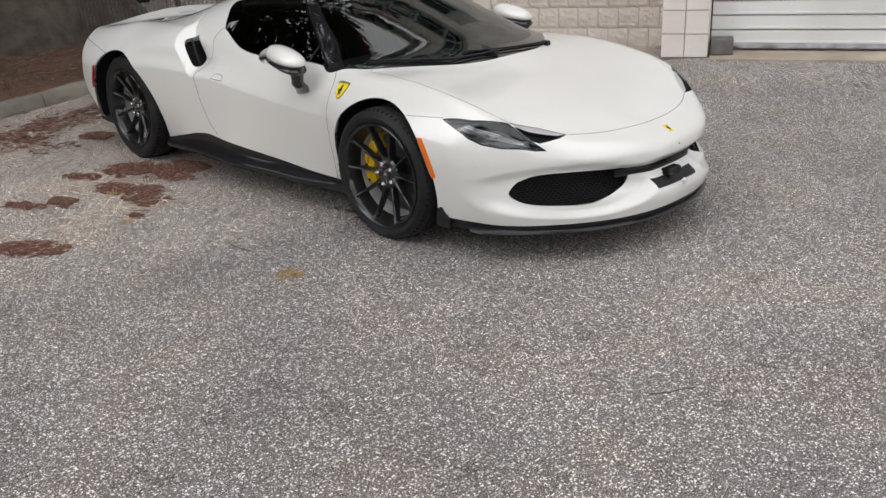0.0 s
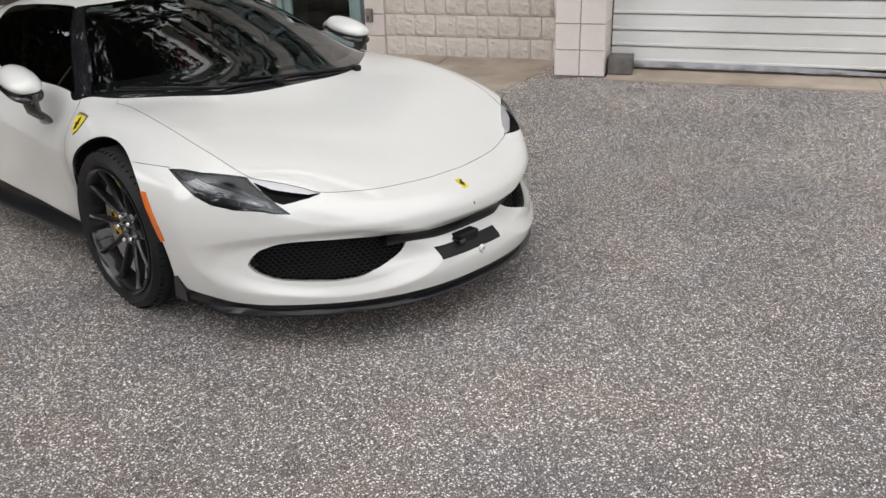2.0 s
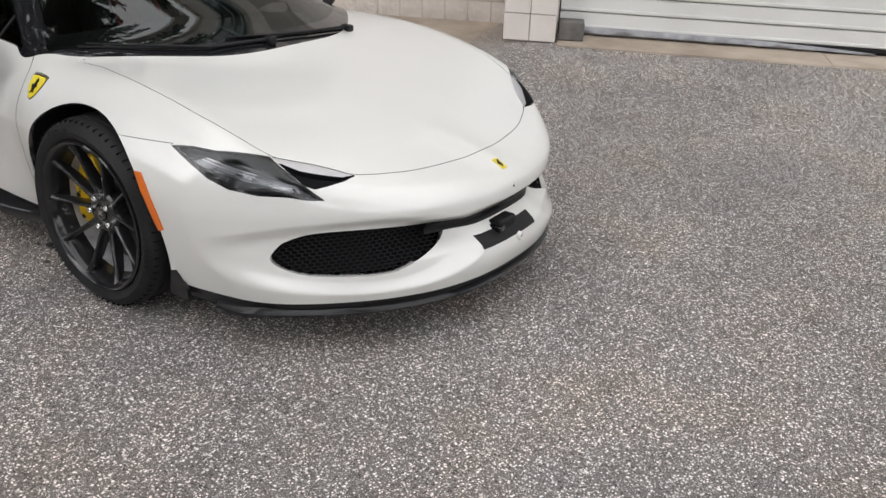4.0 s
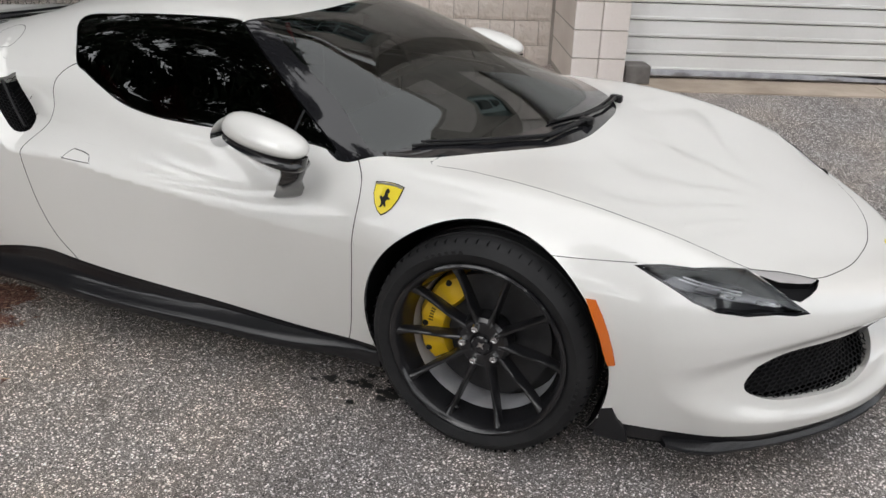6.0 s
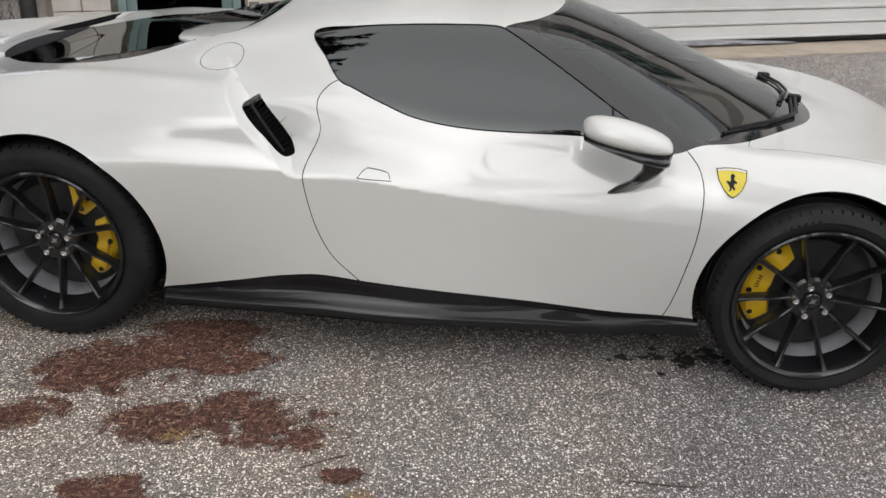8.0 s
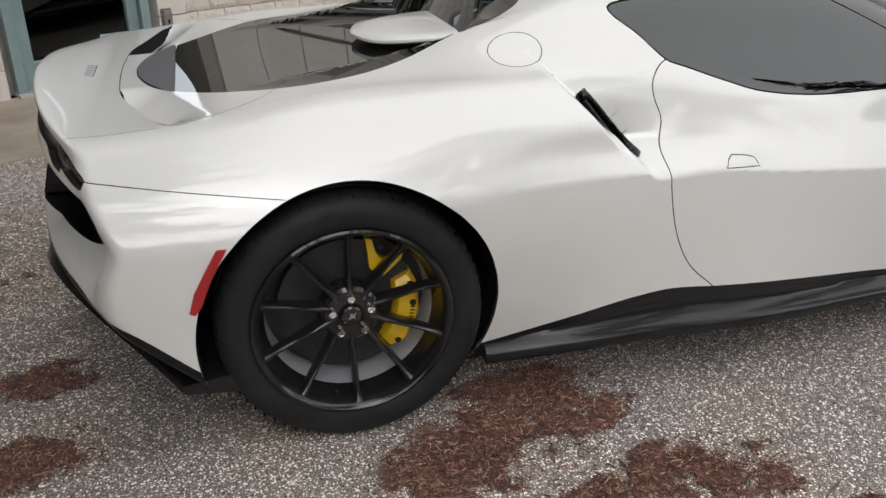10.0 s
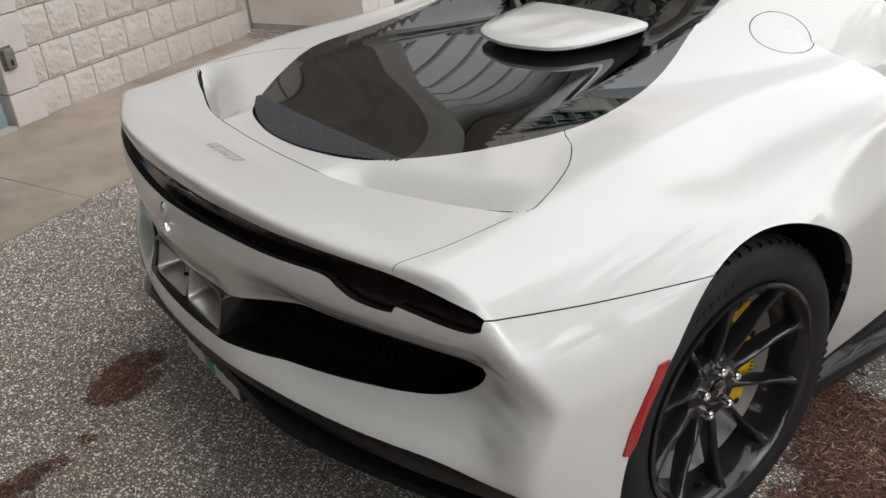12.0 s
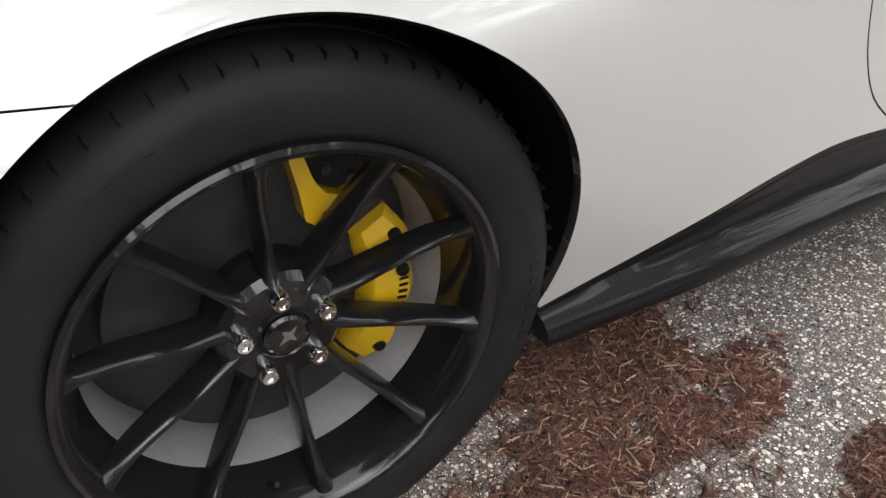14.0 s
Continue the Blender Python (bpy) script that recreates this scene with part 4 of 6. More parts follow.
SHIELD = [(-.322 + (x + .322) * .86, .726 + (z - .731) * .88) for x, z in ((-.373, .767), (-.345, .771), (-.32, .772), (-.295, .771), (-.27, .767), (-.274, .738), (-.288, .712), (-.305, .696), (-.32, .688), (-.336, .697), (-.353, .714), (-.368, .739))]
for s in (-1, 1):
    rimmed = part("wing_shield", decal([(-.3215 + (x + .3215) * 1.07, .731 + (z - .731) * 1.07) for x, z in SHIELD], lambda x, z: on_side(x, z, s), .001, .0015), BLACK, car, "yellow shield badge with a black emblem")
    face = part("shield_face", decal(SHIELD, lambda x, z: on_side(x, z, s), .0025, .001), BADGE, rimmed, "yellow enamel face")
    emblem = [(-.322 + (x + .322) * .86, .726 + (z - .731) * .88) for x, z in ((-.334, .705), (-.329, .715), (-.333, .724), (-.343, .734), (-.337, .737), (-.330, .733), (-.326, .741), (-.327, .751), (-.322, .758), (-.314, .755), (-.312, .749), (-.316, .745), (-.313, .738), (-.304, .734),
              (-.306, .730), (-.314, .730), (-.317, .722), (-.310, .713), (-.314, .709), (-.323, .717), (-.326, .708))]
    part("shield_emblem", decal(emblem, lambda x, z: on_side(x, z, s), .0038, .0006), BLACK, rimmed, "black emblem")
    part("shield_band", decal([(-.322 + (x + .322) * .86, .726 + (z - .731) * .88) for x, z in ((-.371, .762), (-.345, .7655), (-.295, .7655), (-.272, .762), (-.271, .767), (-.295, .7705), (-.345, .7705), (-.372, .767))], lambda x, z: on_side(x, z, s), .0038, .0006), STEEL, rimmed)
badge = part("nose_badge", decal([(1.045, -.014), (1.045, .014), (1.092, .014), (1.092, -.014)], lambda x, y: on_skin(x, y, 1.0), .001, .002), BADGE, car, "small yellow badge on the nose")
part("badge_emblem", decal([(1.085, -.003), (1.075, .006), (1.062, .003), (1.055, .012), (1.052, .004), (1.060, -.004), (1.068, -.011), (1.076, -.004)], lambda x, y: on_skin(x, y, 1.0), .0032, .0006), BLACK, badge)
# lettering on the spoiler, as plain bars
for k in range(7):
    y = -.072 + k * .0235
    bm = decal([(-3.262, y - .0035), (-3.262, y + .0035), (-3.241, y + .0050), (-3.241, y - .0020)], lambda x, yy: on_skin(x, yy, 1.2), .0005, .0022)
    part("tail_lettering", bm, CHROME, spoiler, "chrome lettering bar")
part("lettering_line", decal([(-3.2385, -.08), (-3.2385, .078), (-3.2345, .078), (-3.2345, -.08)], lambda x, yy: on_skin(x, yy, 1.2), .0005, .0022), CHROME, spoiler)

# side markers
for s in (-1, 1):
    m = [(.302, .585), (.328, .585), (.352, .545), (.372, .50), (.388, .45), (.398, .405), (.378, .398), (.366, .43), (.352, .478), (.330, .53)]
    part("front_marker", decal(m, lambda x, z: on_side(x, z, s), .004, .002), AMBER, front_bumper, "amber side marker")
    m = [(-2.900, .645), (-2.925, .645), (-2.962, .585), (-2.990, .535), (-3.006, .485), (-2.992, .478), (-2.975, .50), (-2.950, .560), (-2.922, .610)]
    part("rear_marker", decal(m, lambda x, z: on_side(x, z, s), .003, .002), RED_LENS, rear_bumper, "red side reflector")

# headlamps
for s in (-1, 1):
    sd = "right" if s < 0 else "left"
    lamp = panel(["lamp_area"], "headlight", LAMPGREY, car, "slim dark headlamp under clear lens", sd, sink=.05)
    panel(["headlight_opening"], "lamp_border", BLACK_GLOSS, lamp, "gloss black border", sd)
    for e in lips(["lamp_area"], "lamp_wall", BLACK, lamp, .05, "pair"):
        if (e.data.vertices[0].co.y < 0) != (s < 0):
            bpy.data.objects.remove(e)
    lens = panel(["lamp_area"], "lamp_lens", LENS, lamp, "clear lens", sd, sink=.001)
    lens.visible_shadow = False

    def lamp_point(u, v, deep):
        """u runs along the lamp, v across it."""
        a = Vector((.45, .868, .655)).lerp(Vector((.815, .672, .556)), u)
        b = Vector((.50, .836, .674)).lerp(Vector((.79, .680, .592)), u)
        p = a.lerp(b, v)
        p = Vector((p.x, -abs(on_side(p.x, p.z).y), p.z))
        q = p - skin_normal(p) * deep
        return Vector((q.x, q.y if s < 0 else -q.y, q.z))

    def cup(name, u0, u1, v0, v1, deep, rise, material):
        """A shallow bowl-shaped piece inside the lamp."""
        bm = bmesh.new()
        g = [[bm.verts.new(lamp_point(u0 + (u1 - u0) * i / 6, v0 + (v1 - v0) * j / 6, deep + rise * math.sin(math.pi * i / 6) * math.sin(math.pi * j / 6))) for j in range(7)] for i in range(7)]
        for i in range(6):
            for j in range(6):
                bm.faces.new((g[i][j], g[i + 1][j], g[i + 1][j + 1], g[i][j + 1]))
        part(name, bm, material, lamp, smooth=True)

    cup("bezel", .06, .95, .10, .92, .034, .006, LAMPMID)
    cup("reflector", .30, .46, .30, .92, .020, .020, SILVER)
    cup("reflector", .48, .60, .20, .80, .020, .020, CHROME)
    cup("reflector", .74, .92, .12, .46, .016, .010, CHROME)
    cup("lamp_fin", .22, .62, .08, .20, .016, .002, LAMPMID)
    for v in (.86, .62):
        part("light_strip", tube([tuple(lamp_point(u, v, .014)) for u in (.12, .25, .38, .5, .62)], .0022, 6), SILVER, lamp, smooth=True)
    # the pale blade over the air slot beside the lamp
    panel(["lamp_blade"], "lamp_blade", SILVER, lamp, "silver blade over a dark slot", sd, sink=.002)
    panel(["lamp_slit"], "air_slot", LINER, lamp, "black air slot", sd, sink=.02)
    for e in lips(["lamp_slit"], "slot_edge", BLACK, lamp, .02, "pair"):
        if (e.data.vertices[0].co.y < 0) != (s < 0):
            bpy.data.objects.remove(e)

# front: channel, number-plate pocket, towing eye, splitter
def nose_x(y, z):
    return float(curve(np.array([z]), NOSE_X)[0]) - .72 * abs(y) ** 2.4 - float(channel_in(abs(y), z))


def nose_face(y, zs):
    """The lengths at which the nose's skin stands, for some heights."""
    az = np.array(zs, float)
    lo, hi = np.full(len(az), .5), np.full(len(az), 1.4)
    for _ in range(18):
        m = (lo + hi) / 2
        ins = body_form(m, np.full(len(az), float(y)), az) < 0
        lo, hi = np.where(ins, m, lo), np.where(ins, hi, m)
    return [float(v) for v in hi]


def nose_strip(y0, y1, z0, z1, out, deep, steps=20, rows=7):
    """A strip across the nose that follows its surface."""
    rings = []
    for i in range(steps + 1):
        y = y0 + (y1 - y0) * i / steps
        zs = [z0 + (z1 - z0) * k / rows for k in range(rows + 1)]
        xs = nose_face(y, zs)
        rings.append([(x + out, y, z) for x, z in zip(xs, zs)] + [(x - deep, y, z) for x, z in zip(xs[::-1], zs[::-1])])
    return loft(rings)


part("channel", nose_strip(-.35, .35, .366, .404, .004, .02), BLACK, front_bumper, "black channel under the nose", smooth=True)
pocket = part("plate_pocket", nose_strip(-.20, .12, .300, .338, .004, .03), BLACK, front_bumper, "black plate bracket pocket", smooth=True)
part("sensor_block", box(.05, .11, .05, (nose_face(-.04, [.338])[0] - .004, -.04, .338), .008), BLACK, front_bumper, "black sensor block")
part("sensor_arm", box(.06, .035, .02, (nose_face(-.09, [.338])[0] + .004, -.09, .338), .005), BLACK_GLOSS, front_bumper)
eye = lathe([(.0005, 0), (.007, 0), (.007, -.012), (.012, -.014), (.016, -.008), (.018, .004)], 24)
bmesh.ops.transform(eye, matrix=pose(nose_face(0, [.288])[0] - .002, 0, .288, 0, 0, 90), verts=eye.verts)
part("towing_eye_cap", eye, PAINT, front_bumper, smooth=True)


def plan_edge(out, z, n=48):
    """The nose's outline in plan, from one front wheel to the other."""
    pts = []
    for i in range(n + 1):
        a = -1 + 2 * i / n
        y = a * .93
        x = nose_x(y, .2) + out
        pts.append((max(x, .36), max(min(y, .872 + out), -.872 - out), z))
    return pts


rings = []
for z, o in ((.148, -.05), (.148, -.006), (.156, -.001), (.162, -.004), (.176, -.03), (.176, -.05)):
    rings.append(plan_edge(o, z))
bm = bmesh.new()
g = [[bm.verts.new(p) for p in r] for r in rings]
for a, b in zip(g, g[1:] + g[:1]):
    for i in range(len(a) - 1):
        bm.faces.new((a[i], a[i + 1], b[i + 1], b[i]))
bmesh.ops.remove_doubles(bm, verts=bm.verts, dist=1e-4)
bmesh.ops.recalc_face_normals(bm, faces=bm.faces)
part("splitter", bm, CARBON, car, "black carbon front splitter", smooth=True)
for s in (-1, 1):
    part("splitter_fin", prism([(.355, .15), (.45, .15), (.44, .19), (.415, .215), (.388, .275), (.372, .28)], .014, axis=1, at=s * .885 - .01), CARBON, car, "black fin ahead of the wheel")
    # skirts that stand out below the doors
    rings = []
    for i in range(25):
        x = -.345 - 1.875 * i / 24
        zs = float(curve(np.array([x]), SILL)[0])
        y0 = abs(on_side(x, zs - .012).y)
        out = .040 * float(step(0, .22, i / 24)) * (1 - .25 * float(step(.55, 1.0, i / 24))) + .006
        shelf = .176 + .30 * max(zs - .215, 0)
        rings.append([(x, s * (y0 - .03), zs - .012), (x, s * (y0 + .001), zs - .013), (x, s * (y0 - .004), zs - .4 * (zs - shelf)), (x, s * (y0 + .25 * out), shelf + .020),
                      (x, s * (y0 + .65 * out), shelf + .010), (x, s * (y0 + .92 * out), shelf - .002), (x, s * (y0 + out), shelf - .018), (x, s * (y0 + out - .004), shelf - .030), (x, s * (y0 - .05), .144)])
    part("sill_blade", loft(rings), CARBON, car, "black carbon sill", smooth=True, sharp=50)

# rear: blade, exhaust, number plate, emblem
rings = []
for i in range(41):
    a = -1 + 2 * i / 40
    y = a * .945
    x = -3.415 + .385 * step(.36, 1.12, abs(a))
    z = .425 - .18 * step(.35, 1.0, abs(a))
    rings.append([(x, y, z), (x + .008, y, z + .014), (x + .20, y * .97, z + .02), (x + .20, y * .97, z - .05), (x + .012, y, z - .012)])
part("rear_blade", loft(rings), CARBON, car, "black carbon blade under the rear bumper", smooth=True, sharp=40)
for y in (-.36, -.18, .18, .36):
    part("diffuser_fin", prism([(-3.27, .30), (-3.24, .20), (-2.95, .14), (-2.95, .22)], .012, axis=1, at=y), BLACK, car)


def rounded(w, h, n=32, square=.42):
    """A soft-cornered outline about the middle."""
    out = []
    for k in range(n):
        a = 2 * math.pi * k / n
        c, q = math.cos(a), math.sin(a)
        out.append((w * math.copysign(abs(c) ** square, c), h * math.copysign(abs(q) ** square, q)))
    return out


def tail_ring(x, y0, w, h):
    return [(x - .006 + .28 * dz, y0 + dy, .598 + dz) for dy, dz in rounded(w, h, 40, .24)]


ex = part("exhaust_surround", loft([tail_ring(-3.30, 0, .207, .055), tail_ring(-3.394, 0, .207, .055), tail_ring(-3.401, 0, .204, .052), tail_ring(-3.401, 0, .196, .045), tail_ring(-3.36, 0, .192, .042)], cap=False), CARBON, car,
          "carbon bezel round the exhaust", smooth=True, sharp=40)
for s in (-1, 1):
    bm = loft([tail_ring(-3.385, s * .098, .094, .043), tail_ring(-3.394, s * .098, .093, .042), tail_ring(-3.394, s * .098, .089, .038), tail_ring(-3.34, s * .09, .078, .030), tail_ring(-3.26, s * .08, .060, .024)], cap=False)
    part("tail_pipe", bm, STEEL, ex, "brushed steel tail pipe", smooth=True, sharp=40)
    part("tail_pipe_bottom", loft([tail_ring(-3.262, s * .08, .062, .026), tail_ring(-3.255, s * .08, .062, .026)]), LINER, ex)
mark = [(-.016, .665), (-.006, .680), (-.012, .70), (.002, .712), (.008, .725), (.016, .715), (.010, .70), (.018, .69), (.008, .682), (.010, .664), (.0, .676)]
mark = [(y, .077 + z) for y, z in mark]
part("tail_emblem", decal([(y, z) for y, z in mark], lambda y, z: Vector((float(curve(np.array([z]), TAIL_X)[0]) - .004, y, z)), .002, .003), CHROME, rear_bumper, "small chrome emblem")
plate = part("number_plate", box(.006, .305, .152, (-3.392, 0, .412), .004), mat("plate_white", (.62, .64, .62), .4), car, "white number plate with plain dark bars", smooth=False)
plate.matrix_world = pose(0, 0, 0)
for k in range(6):
    part("plate_bar", box(.002, .026, .062, (-3.3965, -.11 + k * .044, .412)), BLACK, plate)
part("plate_mark", box(.002, .05, .03, (-3.3965, 0, .362)), mat("plate_green", (.05, .30, .24), .5), plate)
part("plate_holder", box(.02, .32, .165, (-3.378, 0, .412), .006), BLACK, car)

# vents under the spoiler's leading edge: the cover dips below it
def cover_dip(x, y):
    """How far the engine cover lies under the spoiler."""
    y = abs(y)
    edge = float(curve(np.array([y]), FIN)[0])
    return .046 * float(step(.13, .0, x - edge)) * float(step(.24, .36, y) * step(.735, .60, y))


FIN = [(0, -3.157), (.12, -3.155), (.32, -3.14), (.5, -3.09), (.64, -3.045), (.733, -3.0)]
for sheet in (cover, inner):
    for vtx in sheet.data.vertices:
        if vtx.co.z > .7 and vtx.co.x < -2.7:
            edge = float(curve(np.array([abs(vtx.co.y)]), FIN)[0])
            if vtx.co.x > edge - .001:
                vtx.co.z -= cover_dip(vtx.co.x, vtx.co.y)
    sheet.data.update()
for s in (-1, 1):
    bm = bmesh.new()
    line = []
    for k in range(25):
        y = .235 + .495 * k / 24
        x = float(curve(np.array([y]), FIN)[0])
        p = on_skin(x, s * y, 1.2)
        d = cover_dip(x, y) + .006
        line.append((bm.verts.new((p.x, p.y, p.z - .0015)), bm.verts.new((p.x + .012, p.y, p.z - d))))
    for a, b in zip(line, line[1:]):
        bm.faces.new((a[0], b[0], b[1], a[1]))
    part("deck_vent", bm, LINER, car, "black mesh vent under the spoiler's edge")

# louvres behind the rear glass, and the white air-box lid that stands in it
vents = panel(["rear_vent"], "rear_louvre", LINER, car, "black ribbed louvre behind the rear glass", sink=.006)
bm = bmesh.new()
for k in range(56):
    y = -.335 + .67 * k / 55
    far = -3.112 + .9 * y * y
    if far > -3.0:
        continue
    p, q = on_skin(-2.994, y, 1.2), on_skin(far + .004, y, 1.2)
    tube([p + Vector((0, 0, .001)), q + Vector((0, 0, .001))], .0030, 5, bm)
part("louvre_rib", bm, LAMPGREY, vents)
lid_out = smooth_line([(-1.90, .05), (-1.93, .19), (-2.05, .235), (-2.22, .225), (-2.36, .17), (-2.41, .05), (-2.41, -.05), (-2.36, -.17), (-2.22, -.225), (-2.05, -.235), (-1.93, -.19), (-1.90, -.05)], 4)
rings = []
for k, (sc, up) in enumerate(((.90, 0), (1.0, .012), (1.0, .020), (.97, .026), (.80, .031), (.4, .035), (.02, .036))):
    ring = []
    for x, y in lid_out:
        qx, qy = -2.15 + (x + 2.15) * sc, y * sc
        ring.append((qx, qy, .935 - .15 * (qx + 2.15) * -1 * .35 + up + .0))
    rings.append(ring)
part("air_box_lid", loft(rings), PAINT, car, "white lid standing in the rear glass", smooth=True)

# mirrors
for s in (-1, 1):
    c = Vector((-.675, s * .935, .872))
    rings, low = [], []
    for i in range(17):
        t = i / 16
        ang = math.pi * (t * .98 + .01)
        sx = -math.cos(ang)
        size = math.sin(ang) ** .62
        ring = []
        for k in range(20):
            b = 2 * math.pi * k / 20
            ring.append((c.x + sx * .138, c.y + s * (.078 * size * math.cos(b)) + s * .010 * sx, c.z + (.054 - .006 * sx) * size * (math.sin(b) if math.sin(b) > 0 else .62 * math.sin(b)) - .022 * sx))
        rings.append(ring)
    cap = part("mirror", loft(rings), PAINT, car, "white door mirror on a black stalk", smooth=True, sharp=60)
    rings = []
    for i in range(13):
        t = i / 12
        ang = math.pi * (t * .98 + .01)
        sx, size = -math.cos(ang), math.sin(ang) ** .6
        ring = []
        for k in range(16):
            b = 2 * math.pi * k / 16
            ring.append((c.x + sx * .137, c.y + s * (.080 * size * math.cos(b)) - s * -.010 * sx, c.z - .034 - .030 * sx + (.022 + .010 * sx) * size * math.sin(b)))
        rings.append(ring)
    part("mirror_base", loft(rings), BLACK_GLOSS, cap, "gloss black lower half", smooth=True, sharp=60)
    foot = on_side(-.675, .675, s)
    rings = []
    for p, hx, hy in ((Vector((-.575, s * .945, .825)), .045, .036), (Vector((-.580, s * .94, .785)), .040, .032), (Vector((-.605, s * .925, .745)), .042, .027), (Vector((-.635, s * (abs(foot.y) + .020), .705)), .050, .022), (Vector((-.655, s * (abs(foot.y) + .004), .680)), .052, .020), (Vector((-.665, foot.y - s * .012, .664)), .050, .014)):
        rings.append([(p.x + hx * math.cos(2 * math.pi * k / 14), p.y + hy * math.sin(2 * math.pi * k / 14), p.z + .012 * math.cos(2 * math.pi * k / 14)) for k in range(14)])
    part("mirror_stalk", loft(rings), BLACK_GLOSS, cap, "gloss black stalk", smooth=True)
    gl = lathe([(.0005, 0), (.055, 0)], 24)
    bmesh.ops.transform(gl, matrix=Matrix.Translation((c.x - .1375, c.y, c.z)) @ Matrix.Diagonal((1, 1.35, .8, 1)) @ Matrix.Rotation(radians(90), 4, 'Z'), verts=gl.verts)
    part("mirror_glass", gl, CHROME, cap)

# wipers
for pts in (([(.055, -.10), (.0, -.34), (-.13, -.50), (-.31, -.655)]), ([(.05, .36), (.06, .14), (.045, -.02), (-.02, -.22)])):
    path = [on_skin(x, y, 1.4) + Vector((0, 0, .016)) for x, y in pts]
    wiper = part("wiper", tube(path, [.007, .006, .005, .004]), BLACK, car, "black wiper lying on the windscreen's foot", smooth=True)
    path = [on_skin(x - .02, y - .02, 1.4) + Vector((0, 0, .008)) for x, y in pts]
    part("wiper_blade", tube(path, .005), BLACK, wiper, smooth=True)
    hub_at = on_skin(*pts[0], 1.4)
    part("wiper_pivot", box(.05, .035, .03, tuple(hub_at + Vector((0, 0, .01))), .008), BLACK, wiper)

# quarter post in the side glass, mirror sail
for s in (-1, 1):
    post = [on_side(-.70, .826, s), on_side(-.70, .86, s), on_side(-.70, .895, s)]
    part("window_post", tube([p + skin_normal(p) * .001 for p in post], .004, 6), BLACK, car)

# cabin
part("dashboard", box(.42, 1.30, .16, (-.62, 0, .70), .06, 4), ALCANTARA, car, "dark dashboard", smooth=True)
part("instrument_hood", box(.20, .36, .09, (-.70, .36, .80), .035, 4), ALCANTARA, car, smooth=True)
wheel = bmesh.new()
tor = [[(.165 + .016 * math.cos(2 * math.pi * j / 10), .016 * math.sin(2 * math.pi * j / 10)) for j in range(10)]]
lathe(tor[0], 48, True, wheel)
for a in (0, 180, 270):
    box(.15, .02, .03, (.085 * math.cos(radians(a)), 0, .085 * math.sin(radians(a))), .005, bm=wheel, turn=Matrix.Rotation(-radians(a), 4, 'Y'))
bmesh.ops.transform(wheel, matrix=pose(-.90, .36, .80, -20, 0, 90), verts=wheel.verts)
part("steering_wheel", wheel, LEATHER, car, "black steering wheel", smooth=True)
for s in (-1, 1):
    y = s * .36
    rings = [[(x + dx, y + w * c, z + h * q) for c, q in ((-1, -1), (1, -1), (1, .6), (.7, 1), (-.7, 1), (-1, .6))] for x, z, w, h, dx in ((-1.02, .36, .23, .07, 0), (-1.2, .36, .25, .09, 0), (-1.42, .34, .24, .09, 0))]
    seat = part("seat", loft(rings), LEATHER, car, "black leather bucket seat with red inserts", smooth=True)
    rings = []
    for x, z, w in ((-1.40, .40, .24), (-1.46, .55, .25), (-1.54, .72, .235), (-1.60, .86, .19), (-1.63, .95, .13), (-1.66, 1.03, .11)):
        rings.append([(x + .06, y - w, z), (x + .01, y - w * .8, z), (x + .01, y + w * .8, z), (x + .06, y + w, z), (x - .08, y + w * .9, z), (x - .08, y - w * .9, z)])
    part("seat_back", loft(rings), LEATHER, seat, smooth=True)
    part("seat_insert", box(.012, .16, .34, (-1.478, y, .64), .005, turn=Matrix.Rotation(radians(-20), 4, 'Y')), REDTRIM, seat, "red leather insert")
    part("belt", tube([(-1.60, y + s * .24, .92), (-1.50, y + s * .20, .70), (-1.42, y + s * .24, .45)], .012, 6), REDTRIM, seat, "red seat belt")
part("rear_bulkhead", box(.05, 1.30, .62, (-1.80, 0, .66), .02), ALCANTARA, car)
part("centre_console", box(.9, .22, .16, (-1.05, 0, .42), .04, 3), ALCANTARA, car, smooth=True)
part("inner_mirror", box(.04, .20, .06, (-.93, 0, 1.06), .02, 3), BLACK, car, smooth=True)
for s in (-1, 1):
    part("door_card", box(.9, .04, .4, (-1.05, s * .76, .6), .015), LEATHER, car)
engine = part("engine", box(.7, .5, .2, (-2.5, 0, .70), .05, 3), BLACK, car, smooth=True)
for k in range(6):
    part("intake_runner", tube([(-2.3 - .09 * k, -.16, .80), (-2.3 - .09 * k, 0, .84), (-2.3 - .09 * k, .16, .80)], .022, 8), RIM, engine, smooth=True)


# ---- ground ----
B = Matrix.Translation((-.92, 3.25, 0)) @ Matrix.Rotation(radians(25), 4, 'Z')      # the building's own axes: x along its wall, y into it
BI = B.inverted()


def ground_z(x, y):
    """The yard is level under the car and rises gently to the building."""
    q = BI @ Vector((x, y, 0))
    edge = .085 + .105 * step(-.5, .3, q.x)
    toward = step(1.5, .15, -q.y)
    rise = edge * toward
    return float(rise + .004 * noise.noise((x * .5, y * .5, 0)) * step(.0, 1.5, abs(y) - 1.0))


def sheet(xs, ys, fn, name, material):
    vs = [(x, y, fn(x, y)) for x in xs for y in ys]
    n = len(ys)
    fs = [(i * n + j, (i + 1) * n + j, (i + 1) * n + j + 1, i * n + j + 1) for i in range(len(xs) - 1) for j in range(n - 1)]
    me = bpy.data.meshes.new(name)
    me.from_pydata(vs, [], fs)
    return put_mesh(name, me, material)


